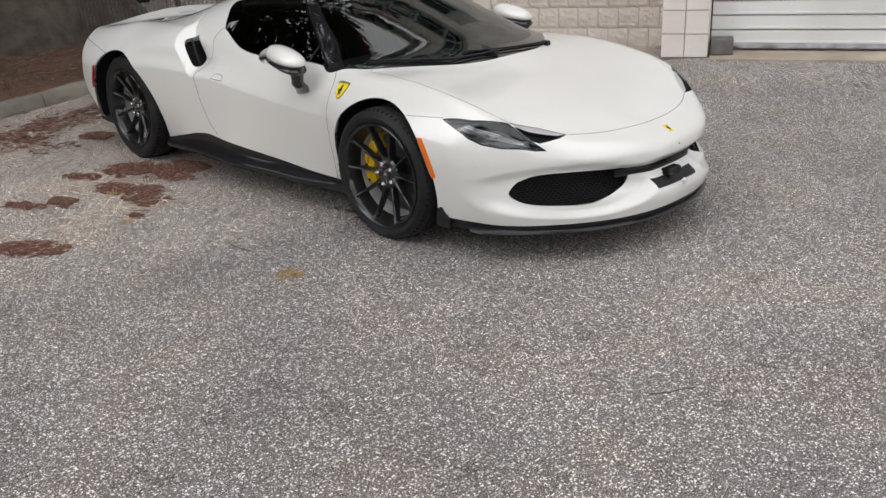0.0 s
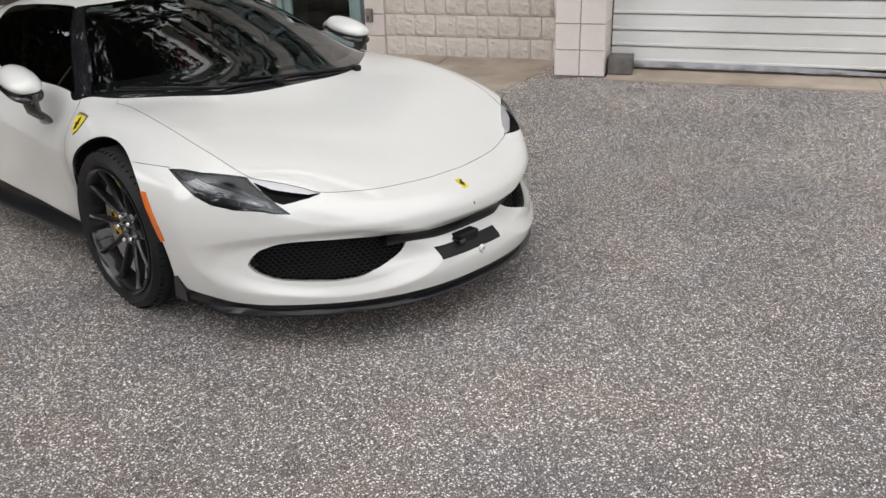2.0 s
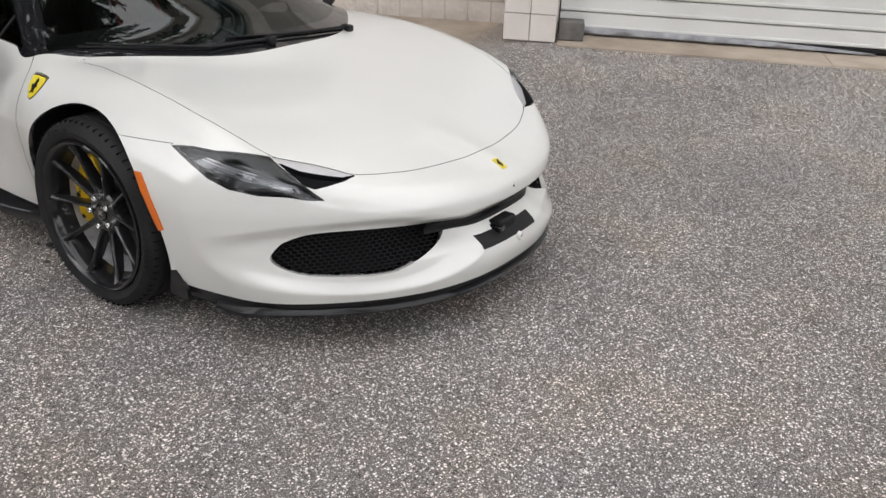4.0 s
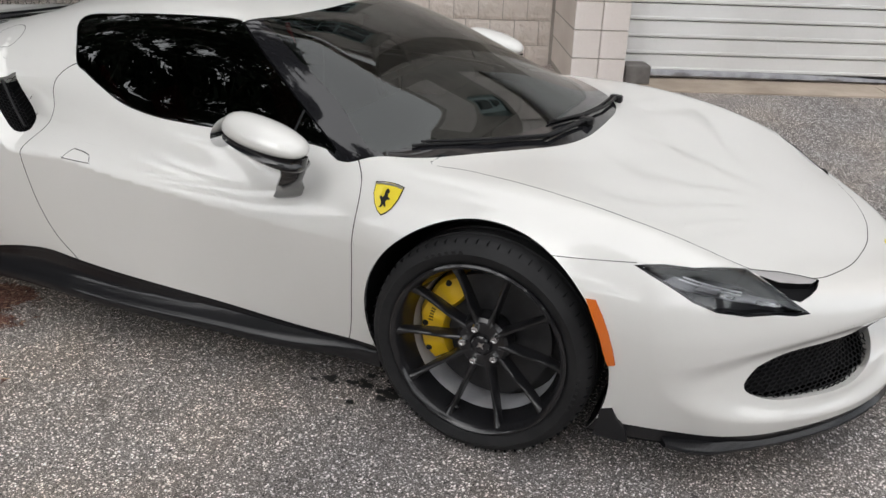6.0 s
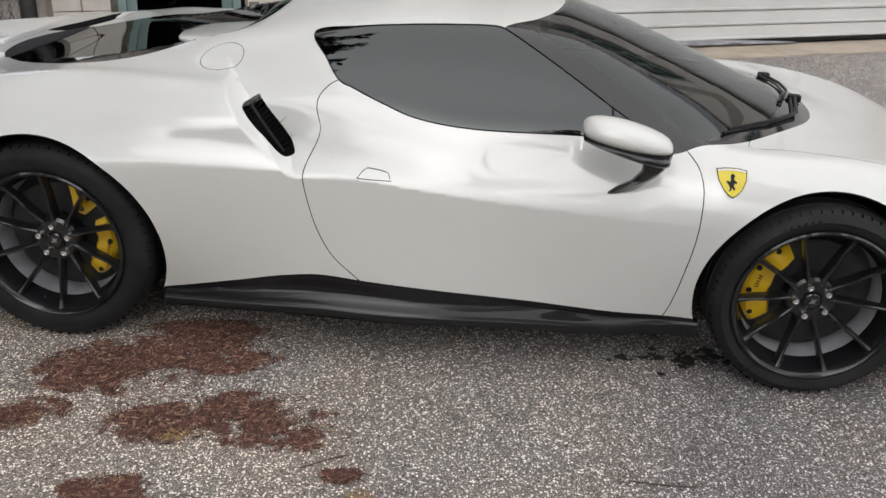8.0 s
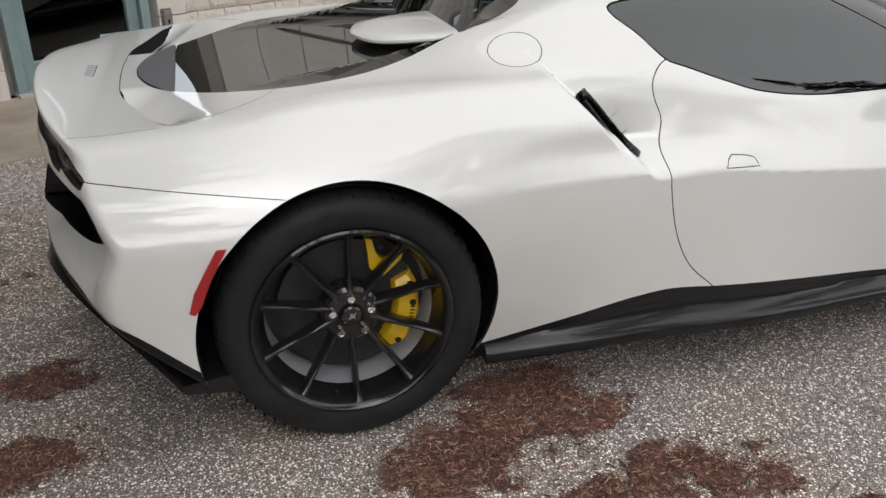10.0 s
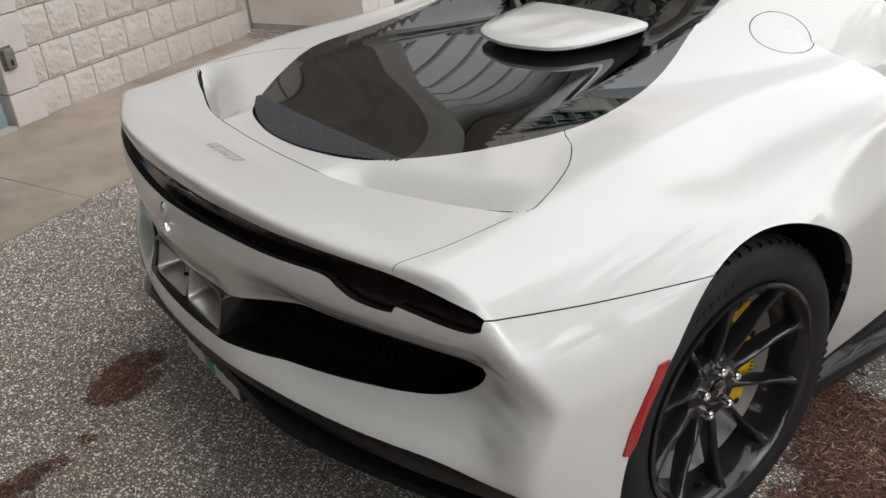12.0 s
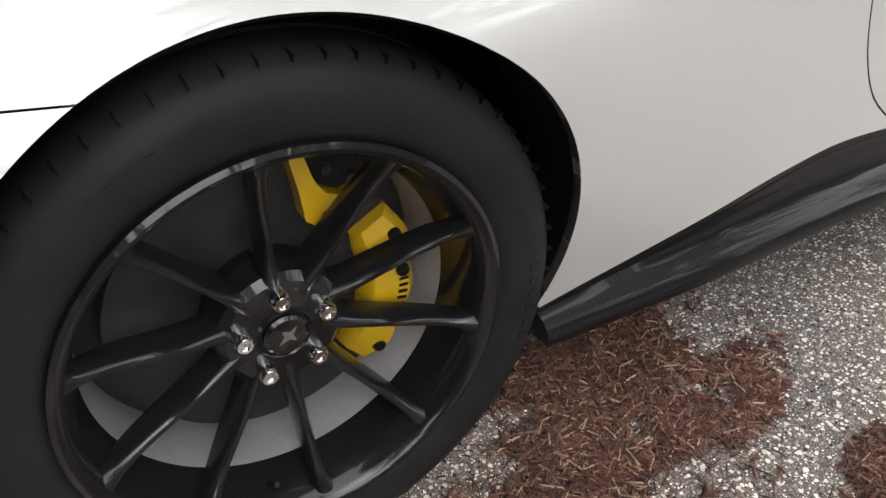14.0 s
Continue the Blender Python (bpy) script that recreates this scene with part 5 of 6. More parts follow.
xs = [-900, -300, -100, -50, -30, -20, -14] + [-10 + .25 * i for i in range(65)] + [7, 9, 13, 20, 35, 60, 100, 300, 900]
ys = [-900, -300, -100, -50, -30, -20, -14, -10] + [-8 + .25 * i for i in range(57)] + [7, 9, 13, 20, 35, 60, 100, 300, 900]
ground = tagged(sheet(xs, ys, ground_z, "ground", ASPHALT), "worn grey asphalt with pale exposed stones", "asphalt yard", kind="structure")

CONCRETE = varied("old_concrete", (.50, .425, .345), (.33, .27, .215), 2.2, .9, .5, .003, 40)
CONCRETE_DARK = varied("stained_concrete", (.30, .27, .23), (.13, .118, .105), 1.6, .9, .5, .003, 40)
BLOCK = varied("painted_block", (.76, .70, .66), (.66, .60, .555), 2.5, .75, .5, .004, 26)
SPLIT = varied("split_face_block", (.76, .70, .655), (.60, .535, .48), 5, .85, 1.0, .012, 9)
MORTAR = varied("mortar", (.42, .385, .35), (.33, .30, .27), 6, .9)
DOORWHITE = varied("white_steel_door", (.74, .74, .73), (.66, .655, .64), 1.3, .42, .1, .001, 60)
TEAL = varied("teal_aluminium", (.25, .335, .33), (.21, .29, .285), 5, .4, 0)
SHOPGLASS = glass_material("shop_glass", (.18, .22, .21), 1.6)
# near-black colour that stands in for the shade of unlit rooms
ROOM_SHADE = mat("room_shade_black", (.012, .013, .013), .9)


def needle_material(name, stops):
    """Each sliver takes its own brown."""
    m = mat(name, (.1, .05, .03), .8)
    g = m.node_tree.nodes.new("ShaderNodeNewGeometry")
    colour(m, ramp(m, g.outputs["Random Per Island"], stops))
    return m


BARK = varied("bark", (.17, .14, .115), (.09, .068, .055), 5, .95, 1.0, .03, 10)
SOIL = varied("needle_litter", (.19, .105, .070), (.11, .070, .048), 3, .95, 1.0, .012, 26)
GRASSMAT = varied("grass", (.05, .075, .025), (.08, .09, .035), 8, .9)
NEEDLE = needle_material("pine_needles", [(0, (.050, .023, .019)), (.45, (.125, .055, .042)), (.78, (.21, .098, .070)), (.92, (.36, .21, .14)), (1, (.55, .40, .27))])
FRESH = varied("yellow_needles", (.46, .30, .11), (.34, .20, .08), 4, .85, 0)
LEAF = varied("conifer_green", (.018, .035, .016), (.030, .050, .022), 3, .8, 0)
DULLLEAF = varied("hedge_green", (.012, .017, .009), (.026, .032, .016), 3, .85, 0)


def local(ob, x=0, y=0, z=0, turn=0):
    ob.matrix_world = B @ pose(x, y, z, 0, 0, turn)
    return ob


# pavement before the shop, and the sill before the shutter
def slab(name, x0, x1, y0, y1, zt0, zt1, material, label, joints=(), seed=0):
    """A concrete slab, zt0 high at its outer edge and zt1 at the wall, cut into bays."""
    holder = tagged(new(name), label, "pavement", kind="structure")
    holder.matrix_world = B
    cuts = [x0, *joints, x1]
    for a, b in zip(cuts, cuts[1:]):
        bm = bmesh.new()
        nx, ny = 10, 6
        g = [[bm.verts.new((a + .003 + (b - a - .006) * i / nx, y0 + (y1 - y0) * j / ny, zt0 + (zt1 - zt0) * j / ny + .004 * noise.noise((a + i, j * .6, seed)))) for j in range(ny + 1)] for i in range(nx + 1)]
        for i in range(nx):
            for j in range(ny):
                bm.faces.new((g[i][j], g[i + 1][j], g[i + 1][j + 1], g[i][j + 1]))
        ed = [e for e in bm.edges if e.is_boundary]
        ext = bmesh.ops.extrude_edge_only(bm, edges=ed)["geom"]
        for v in ext:
            if isinstance(v, bmesh.types.BMVert):
                v.co.z -= .3
        bmesh.ops.recalc_face_normals(bm, faces=bm.faces)
        part("slab", bm, material, holder)
    return holder


slab("pavement", -7.0, -.015, -.16, .97, .092, .135, CONCRETE, "stained tan concrete pavement along the wall", (-5.5, -4.0, -2.55, -1.2), 3)
slab("door_sill", .42, 4.4, -.10, .34, .203, .215, CONCRETE, "tan concrete sill before the shutter", (2.4,), 8)

# ---- the building ----
wall = tagged(new("wall_block"), "painted split-face concrete block wall", "wall", kind="structure")
wall.matrix_world = B
M = .2032


def split_mesh(seed, w=M - .006, h=M - .006):
    """The rough face of a split block."""
    rnd = random.Random(seed)
    n = 9
    vs, fs = [], []
    for i in range(n):
        for j in range(n):
            edge = i in (0, n - 1) or j in (0, n - 1)
            d = .002 * rnd.random() if edge else .007 + .008 * noise.noise((i * .45 + seed * 7.3, j * .7, seed)) + .004 * rnd.random()
            vs.append((-w / 2 + w * i / (n - 1), -d, -h / 2 + h * j / (n - 1)))
    for i in range(n - 1):
        for j in range(n - 1):
            a = i * n + j
            fs.append((a, a + n, a + n + 1, a + 1))
    k = len(vs)
    ring = [j for j in range(n)] + [i * n + n - 1 for i in range(1, n)] + [(n - 1) * n + j for j in range(n - 2, -1, -1)] + [i * n for i in range(n - 2, 0, -1)]
    for r in ring:
        x, y, z = vs[r]
        vs.append((x, .05, z))
    for i in range(len(ring)):
        a, b = ring[i], ring[(i + 1) % len(ring)]
        fs.append((a, b, k + (i + 1) % len(ring), k + i))
    me = bpy.data.meshes.new("split_block")
    me.from_pydata(vs, [], [f[::-1] for f in fs])
    me.materials.append(SPLIT)
    me.polygons.foreach_set("use_smooth", [False] * len(me.polygons))
    return me


def smooth_block(w, d, h):
    bm = box(w - .006, d, h - .006, (0, 0, 0), .004, 1)
    me = bpy.data.meshes.new("smooth_block")
    bm.to_mesh(me)
    bm.free()
    me.materials.append(BLOCK)
    return me


def lay(me, name, x, y, z):
    ob = new(name, me)
    ob.parent = wall
    ob.location = (x, y, z)
    return ob


part("mortar_bed", box(1.96, .2, 7.0, (-.92, 1.10, 3.4)), MORTAR, wall)
shapes = [split_mesh(k) for k in range(9)]
rnd = random.Random(4)
BASE = .105
for r in range(7):
    for c in range(9):
        if r % 2 == 0 or c < 8:
            lay(rnd.choice(shapes), "block", -.015 - M * (c + .5 + .5 * (r % 2)), .985, BASE + M * (r + .5))
half = [split_mesh(20 + k, M / 2 - .006) for k in range(2)]
for r in range(1, 7, 2):
    lay(half[0], "block", -.015 - M * .25, .985, BASE + M * (r + .5))
    lay(half[1], "block", -.015 - M * 8.75, .985, BASE + M * (r + .5))
jamb = smooth_block(M, .16, M)
for r in range(7):
    lay(jamb, "block", -.015 - M * 9.5 + .008, 1.025, BASE + M * (r + .5))
    for c in range(2):
        lay(jamb, "block", -3.04 - M * (c + .5), 1.025, BASE + M * (r + .5))
part("mortar_bed", box(.5, .2, 7.0, (-3.24, 1.16, 3.4)), MORTAR, wall)
pier = smooth_block(M - .002, .98, M)
for r in range(8):
    for c in range(2):
        lay(pier, "block", .004 + (M - .002) * (c + .5), .49, .195 + M * (r + .5))
part("pier_core", box(.39, .95, 7.0, (.204, .50, 3.4)), MORTAR, wall)
pier2 = smooth_block(M, .9, M)
for r in range(8):
    for c in range(2):
        lay(pier2, "block", 4.42 + M * (c + .5), .45, .195 + M * (r + .5))
part("pier_core", box(.39, .87, 7.0, (4.625, .46, 3.4)), MORTAR, wall)
part("wall_right", box(7.0, .2, 7.0, (8.2, .6, 3.4)), BLOCK, wall)


def course_wall(name, x0, x1, z0, z1, y, holes):
    """Joined block courses higher up, left open for the windows."""
    vs, fs = [], []
    n = int((x1 - x0) / (2 * M)) + 1
    for r in range(int((z1 - z0) / M)):
        for c in range(n):
            a = x0 + 2 * M * c
            b = min(a + 2 * M, x1)
            za = z0 + M * r
            if b - a < .05 or any(a > h[0] - .3 and b < h[1] + .3 and za > h[2] - .15 and za < h[3] for h in holes):
                continue
            k = len(vs)
            e = .004
            for yy, m in ((y, e + .004), (y + .012, e)):
                vs += [(a + m, yy, za + m), (b - m, yy, za + m), (b - m, yy, za + M - m), (a + m, yy, za + M - m)]
            fs += [(k, k + 1, k + 2, k + 3)] + [(k + i, k + 4 + i, k + 4 + (i + 1) % 4, k + (i + 1) % 4) for i in range(4)]
    me = bpy.data.meshes.new(name)
    me.from_pydata(vs, [], fs)
    ob = put_mesh(name, me, BLOCK, wall, "upper block courses", smooth=False)
    ob["kind"] = "stuff"
    return ob


HOLES = [(-2.9, -1.1, 2.75, 3.95), (.7, 4.1, 3.9, 5.1), (-2.9, -.4, 4.7, 5.9), (-3.0, -2.05, 0, 2.3)]
course_wall("upper_courses", -3.45, 0.0, BASE + 7 * M, 6.9, .985, HOLES)
course_wall("upper_courses", .41, 4.42, 3.25, 6.9, .02, HOLES)
part("lintel_backing", box(4.05, .2, 3.7, (2.41, .14, 5.1)), MORTAR, wall)
part("lintel_backing", box(1.06, .2, 4.6, (-2.56, 1.10, 4.62)), MORTAR, wall)
part("parapet", box(12.0, .5, .18, (2.3, .3, 6.98), .02), BLOCK, wall)
part("parapet", box(3.7, .4, .18, (-1.75, 1.1, 6.98), .02), BLOCK, wall)


def window(name, x0, x1, z0, z1, y, panes_n, label):
    w = tagged(new(name), label, "window", kind="structure")
    w.matrix_world = B
    f = .05
    part("window_frame", box(x1 - x0, .12, f, ((x0 + x1) / 2, y, z0), .004), TEAL, w)
    part("window_frame", box(x1 - x0, .12, f, ((x0 + x1) / 2, y, z1), .004), TEAL, w)
    for k in range(panes_n + 1):
        x = x0 + (x1 - x0) * k / panes_n
        part("mullion", box(f, .12, z1 - z0 + f, (x, y - .002, (z0 + z1) / 2), .004), TEAL, w)
    part("transom", box(x1 - x0, .10, .04, ((x0 + x1) / 2, y, z0 + .38 * (z1 - z0)), .003), TEAL, w)
    for k in range(panes_n):
        a, b = x0 + (x1 - x0) * k / panes_n, x0 + (x1 - x0) * (k + 1) / panes_n
        part("pane", box(b - a - f, .01, z1 - z0 - f, ((a + b) / 2, y + .02, (z0 + z1) / 2)), SHOPGLASS, w)
    # sheet behind the panes, the room's shade put into its colour
    part("room_shade_sheet", box(x1 - x0, .02, z1 - z0, ((x0 + x1) / 2, y + .06, (z0 + z1) / 2)), ROOM_SHADE, w)
    return w


window("window_1", -2.75, -1.25, 2.9, 3.85, .95, 3, "teal-framed upper window of the block building")
window("window_2", .9, 3.9, 4.05, 5.0, .0, 5, "teal-framed upper window over the shutter")
window("window_3", -2.75, -.55, 4.85, 5.8, .95, 4, "teal-framed upper window of the block building")

# shop door
shop = tagged(new("door_1"), "teal aluminium shop door with dark glass", "door", kind="structure")
shop.matrix_world = B
x0, x1, z0, zt = -2.99, -2.085, .135, 2.30
for x in (x0 + .03, x1 - .03):
    part("door_post", box(.06, .12, zt - z0, (x, 1.02, (z0 + zt) / 2), .004), TEAL, shop)
part("door_head", box(x1 - x0, .12, .06, ((x0 + x1) / 2, 1.02, zt), .004), TEAL, shop)
leaf = part("door_leaf", box(x1 - x0 - .14, .05, .17, ((x0 + x1) / 2, 1.03, z0 + .105), .004), TEAL, shop)
for x in (x0 + .10, x1 - .10):
    part("stile", box(.075, .05, zt - z0 - .08, (x, 1.032, (z0 + zt) / 2 - .01), .004), TEAL, leaf)
part("door_glass", box(x1 - x0 - .26, .01, zt - z0 - .3, ((x0 + x1) / 2, 1.045, (z0 + zt) / 2 + .06)), SHOPGLASS, leaf, "dark door glass")
part("threshold", box(x1 - x0 + .02, .16, .022, ((x0 + x1) / 2, .985, z0 + .008), .004), varied("pale_threshold", (.55, .53, .50), (.45, .43, .40), 5, .5, 0), shop)
part("sticker", box(.13, .003, .055, (-2.345, 1.036, .405)), mat("sticker_pale", (.42, .55, .60), .5), leaf, "pale blue sticker")
part("sticker_mark", box(.035, .003, .045, (-2.30, 1.034, .407)), mat("sticker_blue", (.12, .30, .50), .5), leaf)
# back sheet and floor coloured near-black as the shop's indoor shade
part("room_shade_sheet", box(1.3, .02, 2.4, (-2.53, 2.0, 1.3)), ROOM_SHADE, shop)
part("room_floor", box(1.3, 1.0, .02, (-2.53, 1.55, .12)), ROOM_SHADE, shop)
outlet = thing("outlet_box", label="grey weatherproof outlet box on the block jamb", category="outlet")
outlet.matrix_world = B @ pose(-1.985, .93, .50)
part("back_plate", box(.075, .012, .125, (0, .010, 0), .004), varied("grey_cast", (.20, .18, .16), (.14, .13, .12), 20, .6), outlet)
part("cover", box(.062, .03, .105, (0, -.008, 0), .008), varied("grey_lid", (.24, .215, .19), (.17, .155, .14), 20, .55), outlet)
part("latch", box(.012, .01, .03, (.0, -.026, -.02), .003), BLACK, outlet)

# shutter
shutter = tagged(new("garage_door"), "white ribbed steel overhead door with a crumpled bottom seal", "garage door", kind="structure")
shutter.matrix_world = B
for k in range(24):
    z = .262 + .1265 * k
    rings = []
    for x in (.415, 4.425):
        rings.append([(x, .30, z + .006), (x, .292, z + .014), (x, .292, z + .030), (x, .298, z + .034), (x, .298, z + .120), (x, .312, z + .125), (x, .33, z + .125), (x, .33, z + .006)])
    part("panel", loft(rings), DOORWHITE, shutter)
part("door_backing", box(4.05, .01, 3.3, (2.42, .345, 1.85)), LINER, shutter)
SEAL = varied("torn_seal", (.20, .20, .22), (.36, .36, .38), 8, .4, .6, .008, 12)
rings = []
for i in range(61):
    x = .47 + 2.3 * i / 60
    w = .012 * noise.noise((x * 6, 0, 3)) + .006 * noise.noise((x * 19, 4, 3))
    h = .05 * (1 - (i / 60) ** 3) + .006
    rings.append([(x, .285 + w, .222), (x, .262 + w * 1.6, .224 + .3 * h), (x, .270 - w, .224 + .75 * h), (x, .292, .226 + h), (x, .30, .224)])
part("bottom_seal", loft(rings), SEAL, shutter, "crumpled grey plastic seal", smooth=True, sharp=60)
part("bottom_rail", box(4.0, .03, .03, (2.42, .315, .247), .004), BLACK, shutter)
cinder = thing("concrete_block", label="small grey concrete block against the pier", category="concrete block")
cinder.matrix_world = B @ pose(.515, .145, .212, 0, 0, 4)
bm = box(.19, .19, .135, (0, 0, .0675), .008, 2)
part("block_body", bm, varied("grey_block", (.17, .16, .15), (.11, .10, .095), 9, .9, .8, .004, 12), cinder)
# no hole is cut: a flat dark disc paints its shade
hole = lathe([(.0005, 0), (.024, 0)], 16)
bmesh.ops.transform(hole, matrix=pose(.0965, -.03, .07, 0, 0, 90), verts=hole.verts)
part("hole_shade_disc", hole, LINER, cinder)

# ---- kerb, bed and trees beyond the car ----
KA, KB = Vector((-4.55, -2.2)), Vector((-5.85, 2.0))
kd = (KB - KA).normalized()
kn = Vector((-kd.y, kd.x))
kerb = tagged(new("kerb"), "weathered concrete kerb with chipped edges", "kerb", kind="structure")
for k in range(5):
    a, b = KA + kd * (.9 * k - 1.0), KA + kd * (.9 * k - .012 - .1)
    rings = []
    for i in range(13):
        p = a.lerp(b, i / 12)
        j = [.012 * noise.noise((p.x * 5, p.y * 5, q * 3.1)) for q in range(5)]
        prof = [(0, 0), (.01 + j[0], .09 + j[1]), (.04 + j[2], .12 + j[1]), (.15, .12 + j[3]), (.16, 0)]
        rings.append([(p.x + kn.x * (q if kn.x < 0 else -q), p.y + kn.y * (q if kn.x < 0 else -q), z) for q, z in prof])
    part("kerb_stone", loft(rings), CONCRETE_DARK, kerb, smooth=True, sharp=40)
sgn = 1 if kn.x < 0 else -1


def bed_z(x, y):
    q = Vector((x, y)) - KA
    d = q.dot(kn) * sgn
    return float(.05 + .08 * step(.1, 1.0, d) + .05 * noise.noise((x * .7, y * .7, 5)) + .02 * noise.noise((x * 4, y * 4, 5)))


vs, fs = [], []
nu, nv = 70, 50
for i in range(nu):
    for j in range(nv):
        p = KA + kd * (-2.5 + 9.5 * i / (nu - 1)) + kn * sgn * (.12 + 9.0 * (j / (nv - 1)) ** 1.5)
        vs.append((p.x, p.y, bed_z(p.x, p.y)))
for i in range(nu - 1):
    for j in range(nv - 1):
        a = i * nv + j
        fs.append((a, a + nv, a + nv + 1, a + 1))
me = bpy.data.meshes.new("planting_bed")
me.from_pydata(vs, [], fs)
tagged(put_mesh("planting_bed", me, SOIL), "earth bed covered in rust-brown pine needles", "ground", kind="structure")


def needles(name, spots, count, material, label, seed, zfn=lambda x, y: ground_z(x, y) if y > -.2 else .001, size=(.03, .075), lift=.012):
    """Fallen needles as thin crossed slivers, thickest in the middle of each patch."""
    rnd = random.Random(seed)
    vs, fs = [], []
    total = sum(a * b for _, _, a, b, _ in spots)
    for cx, cy, rx, ry, rot in spots:
        for _ in range(int(count * rx * ry / total)):
            a, r = rnd.uniform(0, 2 * math.pi), 1.15 * rnd.random() ** .55
            ux, uy = r * math.cos(a) * rx, r * math.sin(a) * ry
            x = cx + ux * math.cos(rot) - uy * math.sin(rot)
            y = cy + ux * math.sin(rot) + uy * math.cos(rot)
            thick = 1.0 - .95 * r + 1.1 * noise.noise((x * 3.5, y * 3.5, seed)) + .8 * noise.noise((x * 13, y * 13, seed + 4)) + .35 * noise.noise((x * 40, y * 40, seed))
            if rnd.random() > max(.02, thick * 1.4):
                continue
            ln, w = rnd.uniform(*size), rnd.uniform(.0009, .0017)
            t, tilt = rnd.uniform(0, math.pi), rnd.uniform(-.25, .25)
            dx, dy = math.cos(t) * ln / 2, math.sin(t) * ln / 2
            px, py = -math.sin(t) * w, math.cos(t) * w
            z = zfn(x, y) + .002 + lift * rnd.random() * (1 - r * .7)
            k = len(vs)
            vs += [(x - dx - px, y - dy - py, z - tilt * ln / 2 * .3), (x - dx + px, y - dy + py, z - tilt * ln / 2 * .3), (x + dx + px, y + dy + py, z + tilt * ln / 2 * .3), (x + dx - px, y + dy - py, z + tilt * ln / 2 * .3),
                   (x, y, z + w * 2)]
            fs += [(k, k + 3, k + 4), (k + 3, k + 2, k + 4), (k + 2, k + 1, k + 4), (k + 1, k, k + 4)]
    me = bpy.data.meshes.new(name)
    me.from_pydata(vs, [], fs)
    return tagged(put_mesh(name, me, material, smooth=False), label, "pine needles", kind="stuff")


PATCHES = [(-2.26, -1.06, .34, .18, .2), (-2.06, -1.37, .17, .12, .1), (-1.74, -1.33, .24, .13, -.1), (-2.50, -1.40, .14, .08, .3), (-2.07, -1.72, .13, .07, .1), (-1.43, -1.56, .08, .03, .1),
           (-2.08, -.92, .28, .17, .1), (-1.93, -1.31, .10, .08, 0), (-2.1, -1.71, .10, .06, .4), (-1.42, -2.18, .22, .10, .6), (-3.85, .36, .20, .06, .4), (-3.47, .66, .13, .09, .5), (-3.50, -.38, .16, .10, .2),
           (-3.46, -.80, .2, .12, .2), (-2.2, -1.9, .16, .06, .4)]
needles("pine_needle_patch", PATCHES, 78000, NEEDLE, "rust-brown pine needles drifted on the asphalt", 11, size=(.010, .036))
needles("pine_needle_drift", [(-4.1, -1.6, .9, .45, 1.8), (-4.35, -.6, .8, .35, 1.85), (-4.75, .5, .9, .35, 1.87), (-3.75, -1.25, .5, .25, .3)], 16000, NEEDLE, "rust-brown pine needles along the kerb", 23)
needles("needle_litter", [(-5.9, 0, 2.2, .9, 1.87), (-6.9, .4, 2.0, 1.0, 1.87), (-8.2, .8, 2.0, 1.2, 1.8)], 12000, NEEDLE, "rust-brown needle litter on the bed", 31, bed_z, (.05, .12), .03)
needles("yellow_needle_tuft", [(-.012, -1.51, .075, .055, .4), (-1.36, -1.66, .06, .045, 0), (-2.06, -1.67, .03, .02, 0), (-1.98, -1.44, .05, .03, .5)], 330, FRESH, "small tuft of yellow dry needles", 5, size=(.012, .03))
for pts in ([(-1.575, -1.545), (-1.53, -1.515), (-1.49, -1.487), (-1.45, -1.467)], [(1.93, -1.23), (1.89, -1.28), (1.88, -1.31), (1.83, -1.36)], [(-1.86, -1.27), (-1.78, -1.235), (-1.70, -1.215)], [(-1.95, -1.78), (-1.86, -1.70), (-1.80, -1.71)], [(-.62, -1.47), (-.50, -1.475), (-.42, -1.468)]):
    tw = thing("twig", label="thin dry twig lying on the asphalt", category="twig", group="twigs on the asphalt")
    part("stem", tube([(x, y, ground_z(x, y) + .004) for x, y in pts], .0022, 5), BARK, tw)


def trunk(bm, x, y, z, r, h, flare, seed, lean=0.0, rings_n=26, sides=44):
    rings = []
    for i in range(rings_n):
        t = i / (rings_n - 1)
        rr = r * (1 - .75 * t) + flare * math.exp(-t * h / .45)
        ring = []
        for k in range(sides):
            a = 2 * math.pi * k / sides
            ridge = 1 + .10 * noise.noise((math.cos(a) * 4, math.sin(a) * 4, t * h * .5 + seed)) + .09 * abs(noise.noise((math.cos(a) * 11, math.sin(a) * 11, t * h * .9 + seed)))
            root = 1 + .22 * math.exp(-t * h / .35) * math.cos(a * 5 + seed)
            ring.append((x + lean * t * h + rr * ridge * root * math.cos(a), y + rr * ridge * root * math.sin(a), z + t * h - .1))
        rings.append(ring)
    return loft(rings, bm)


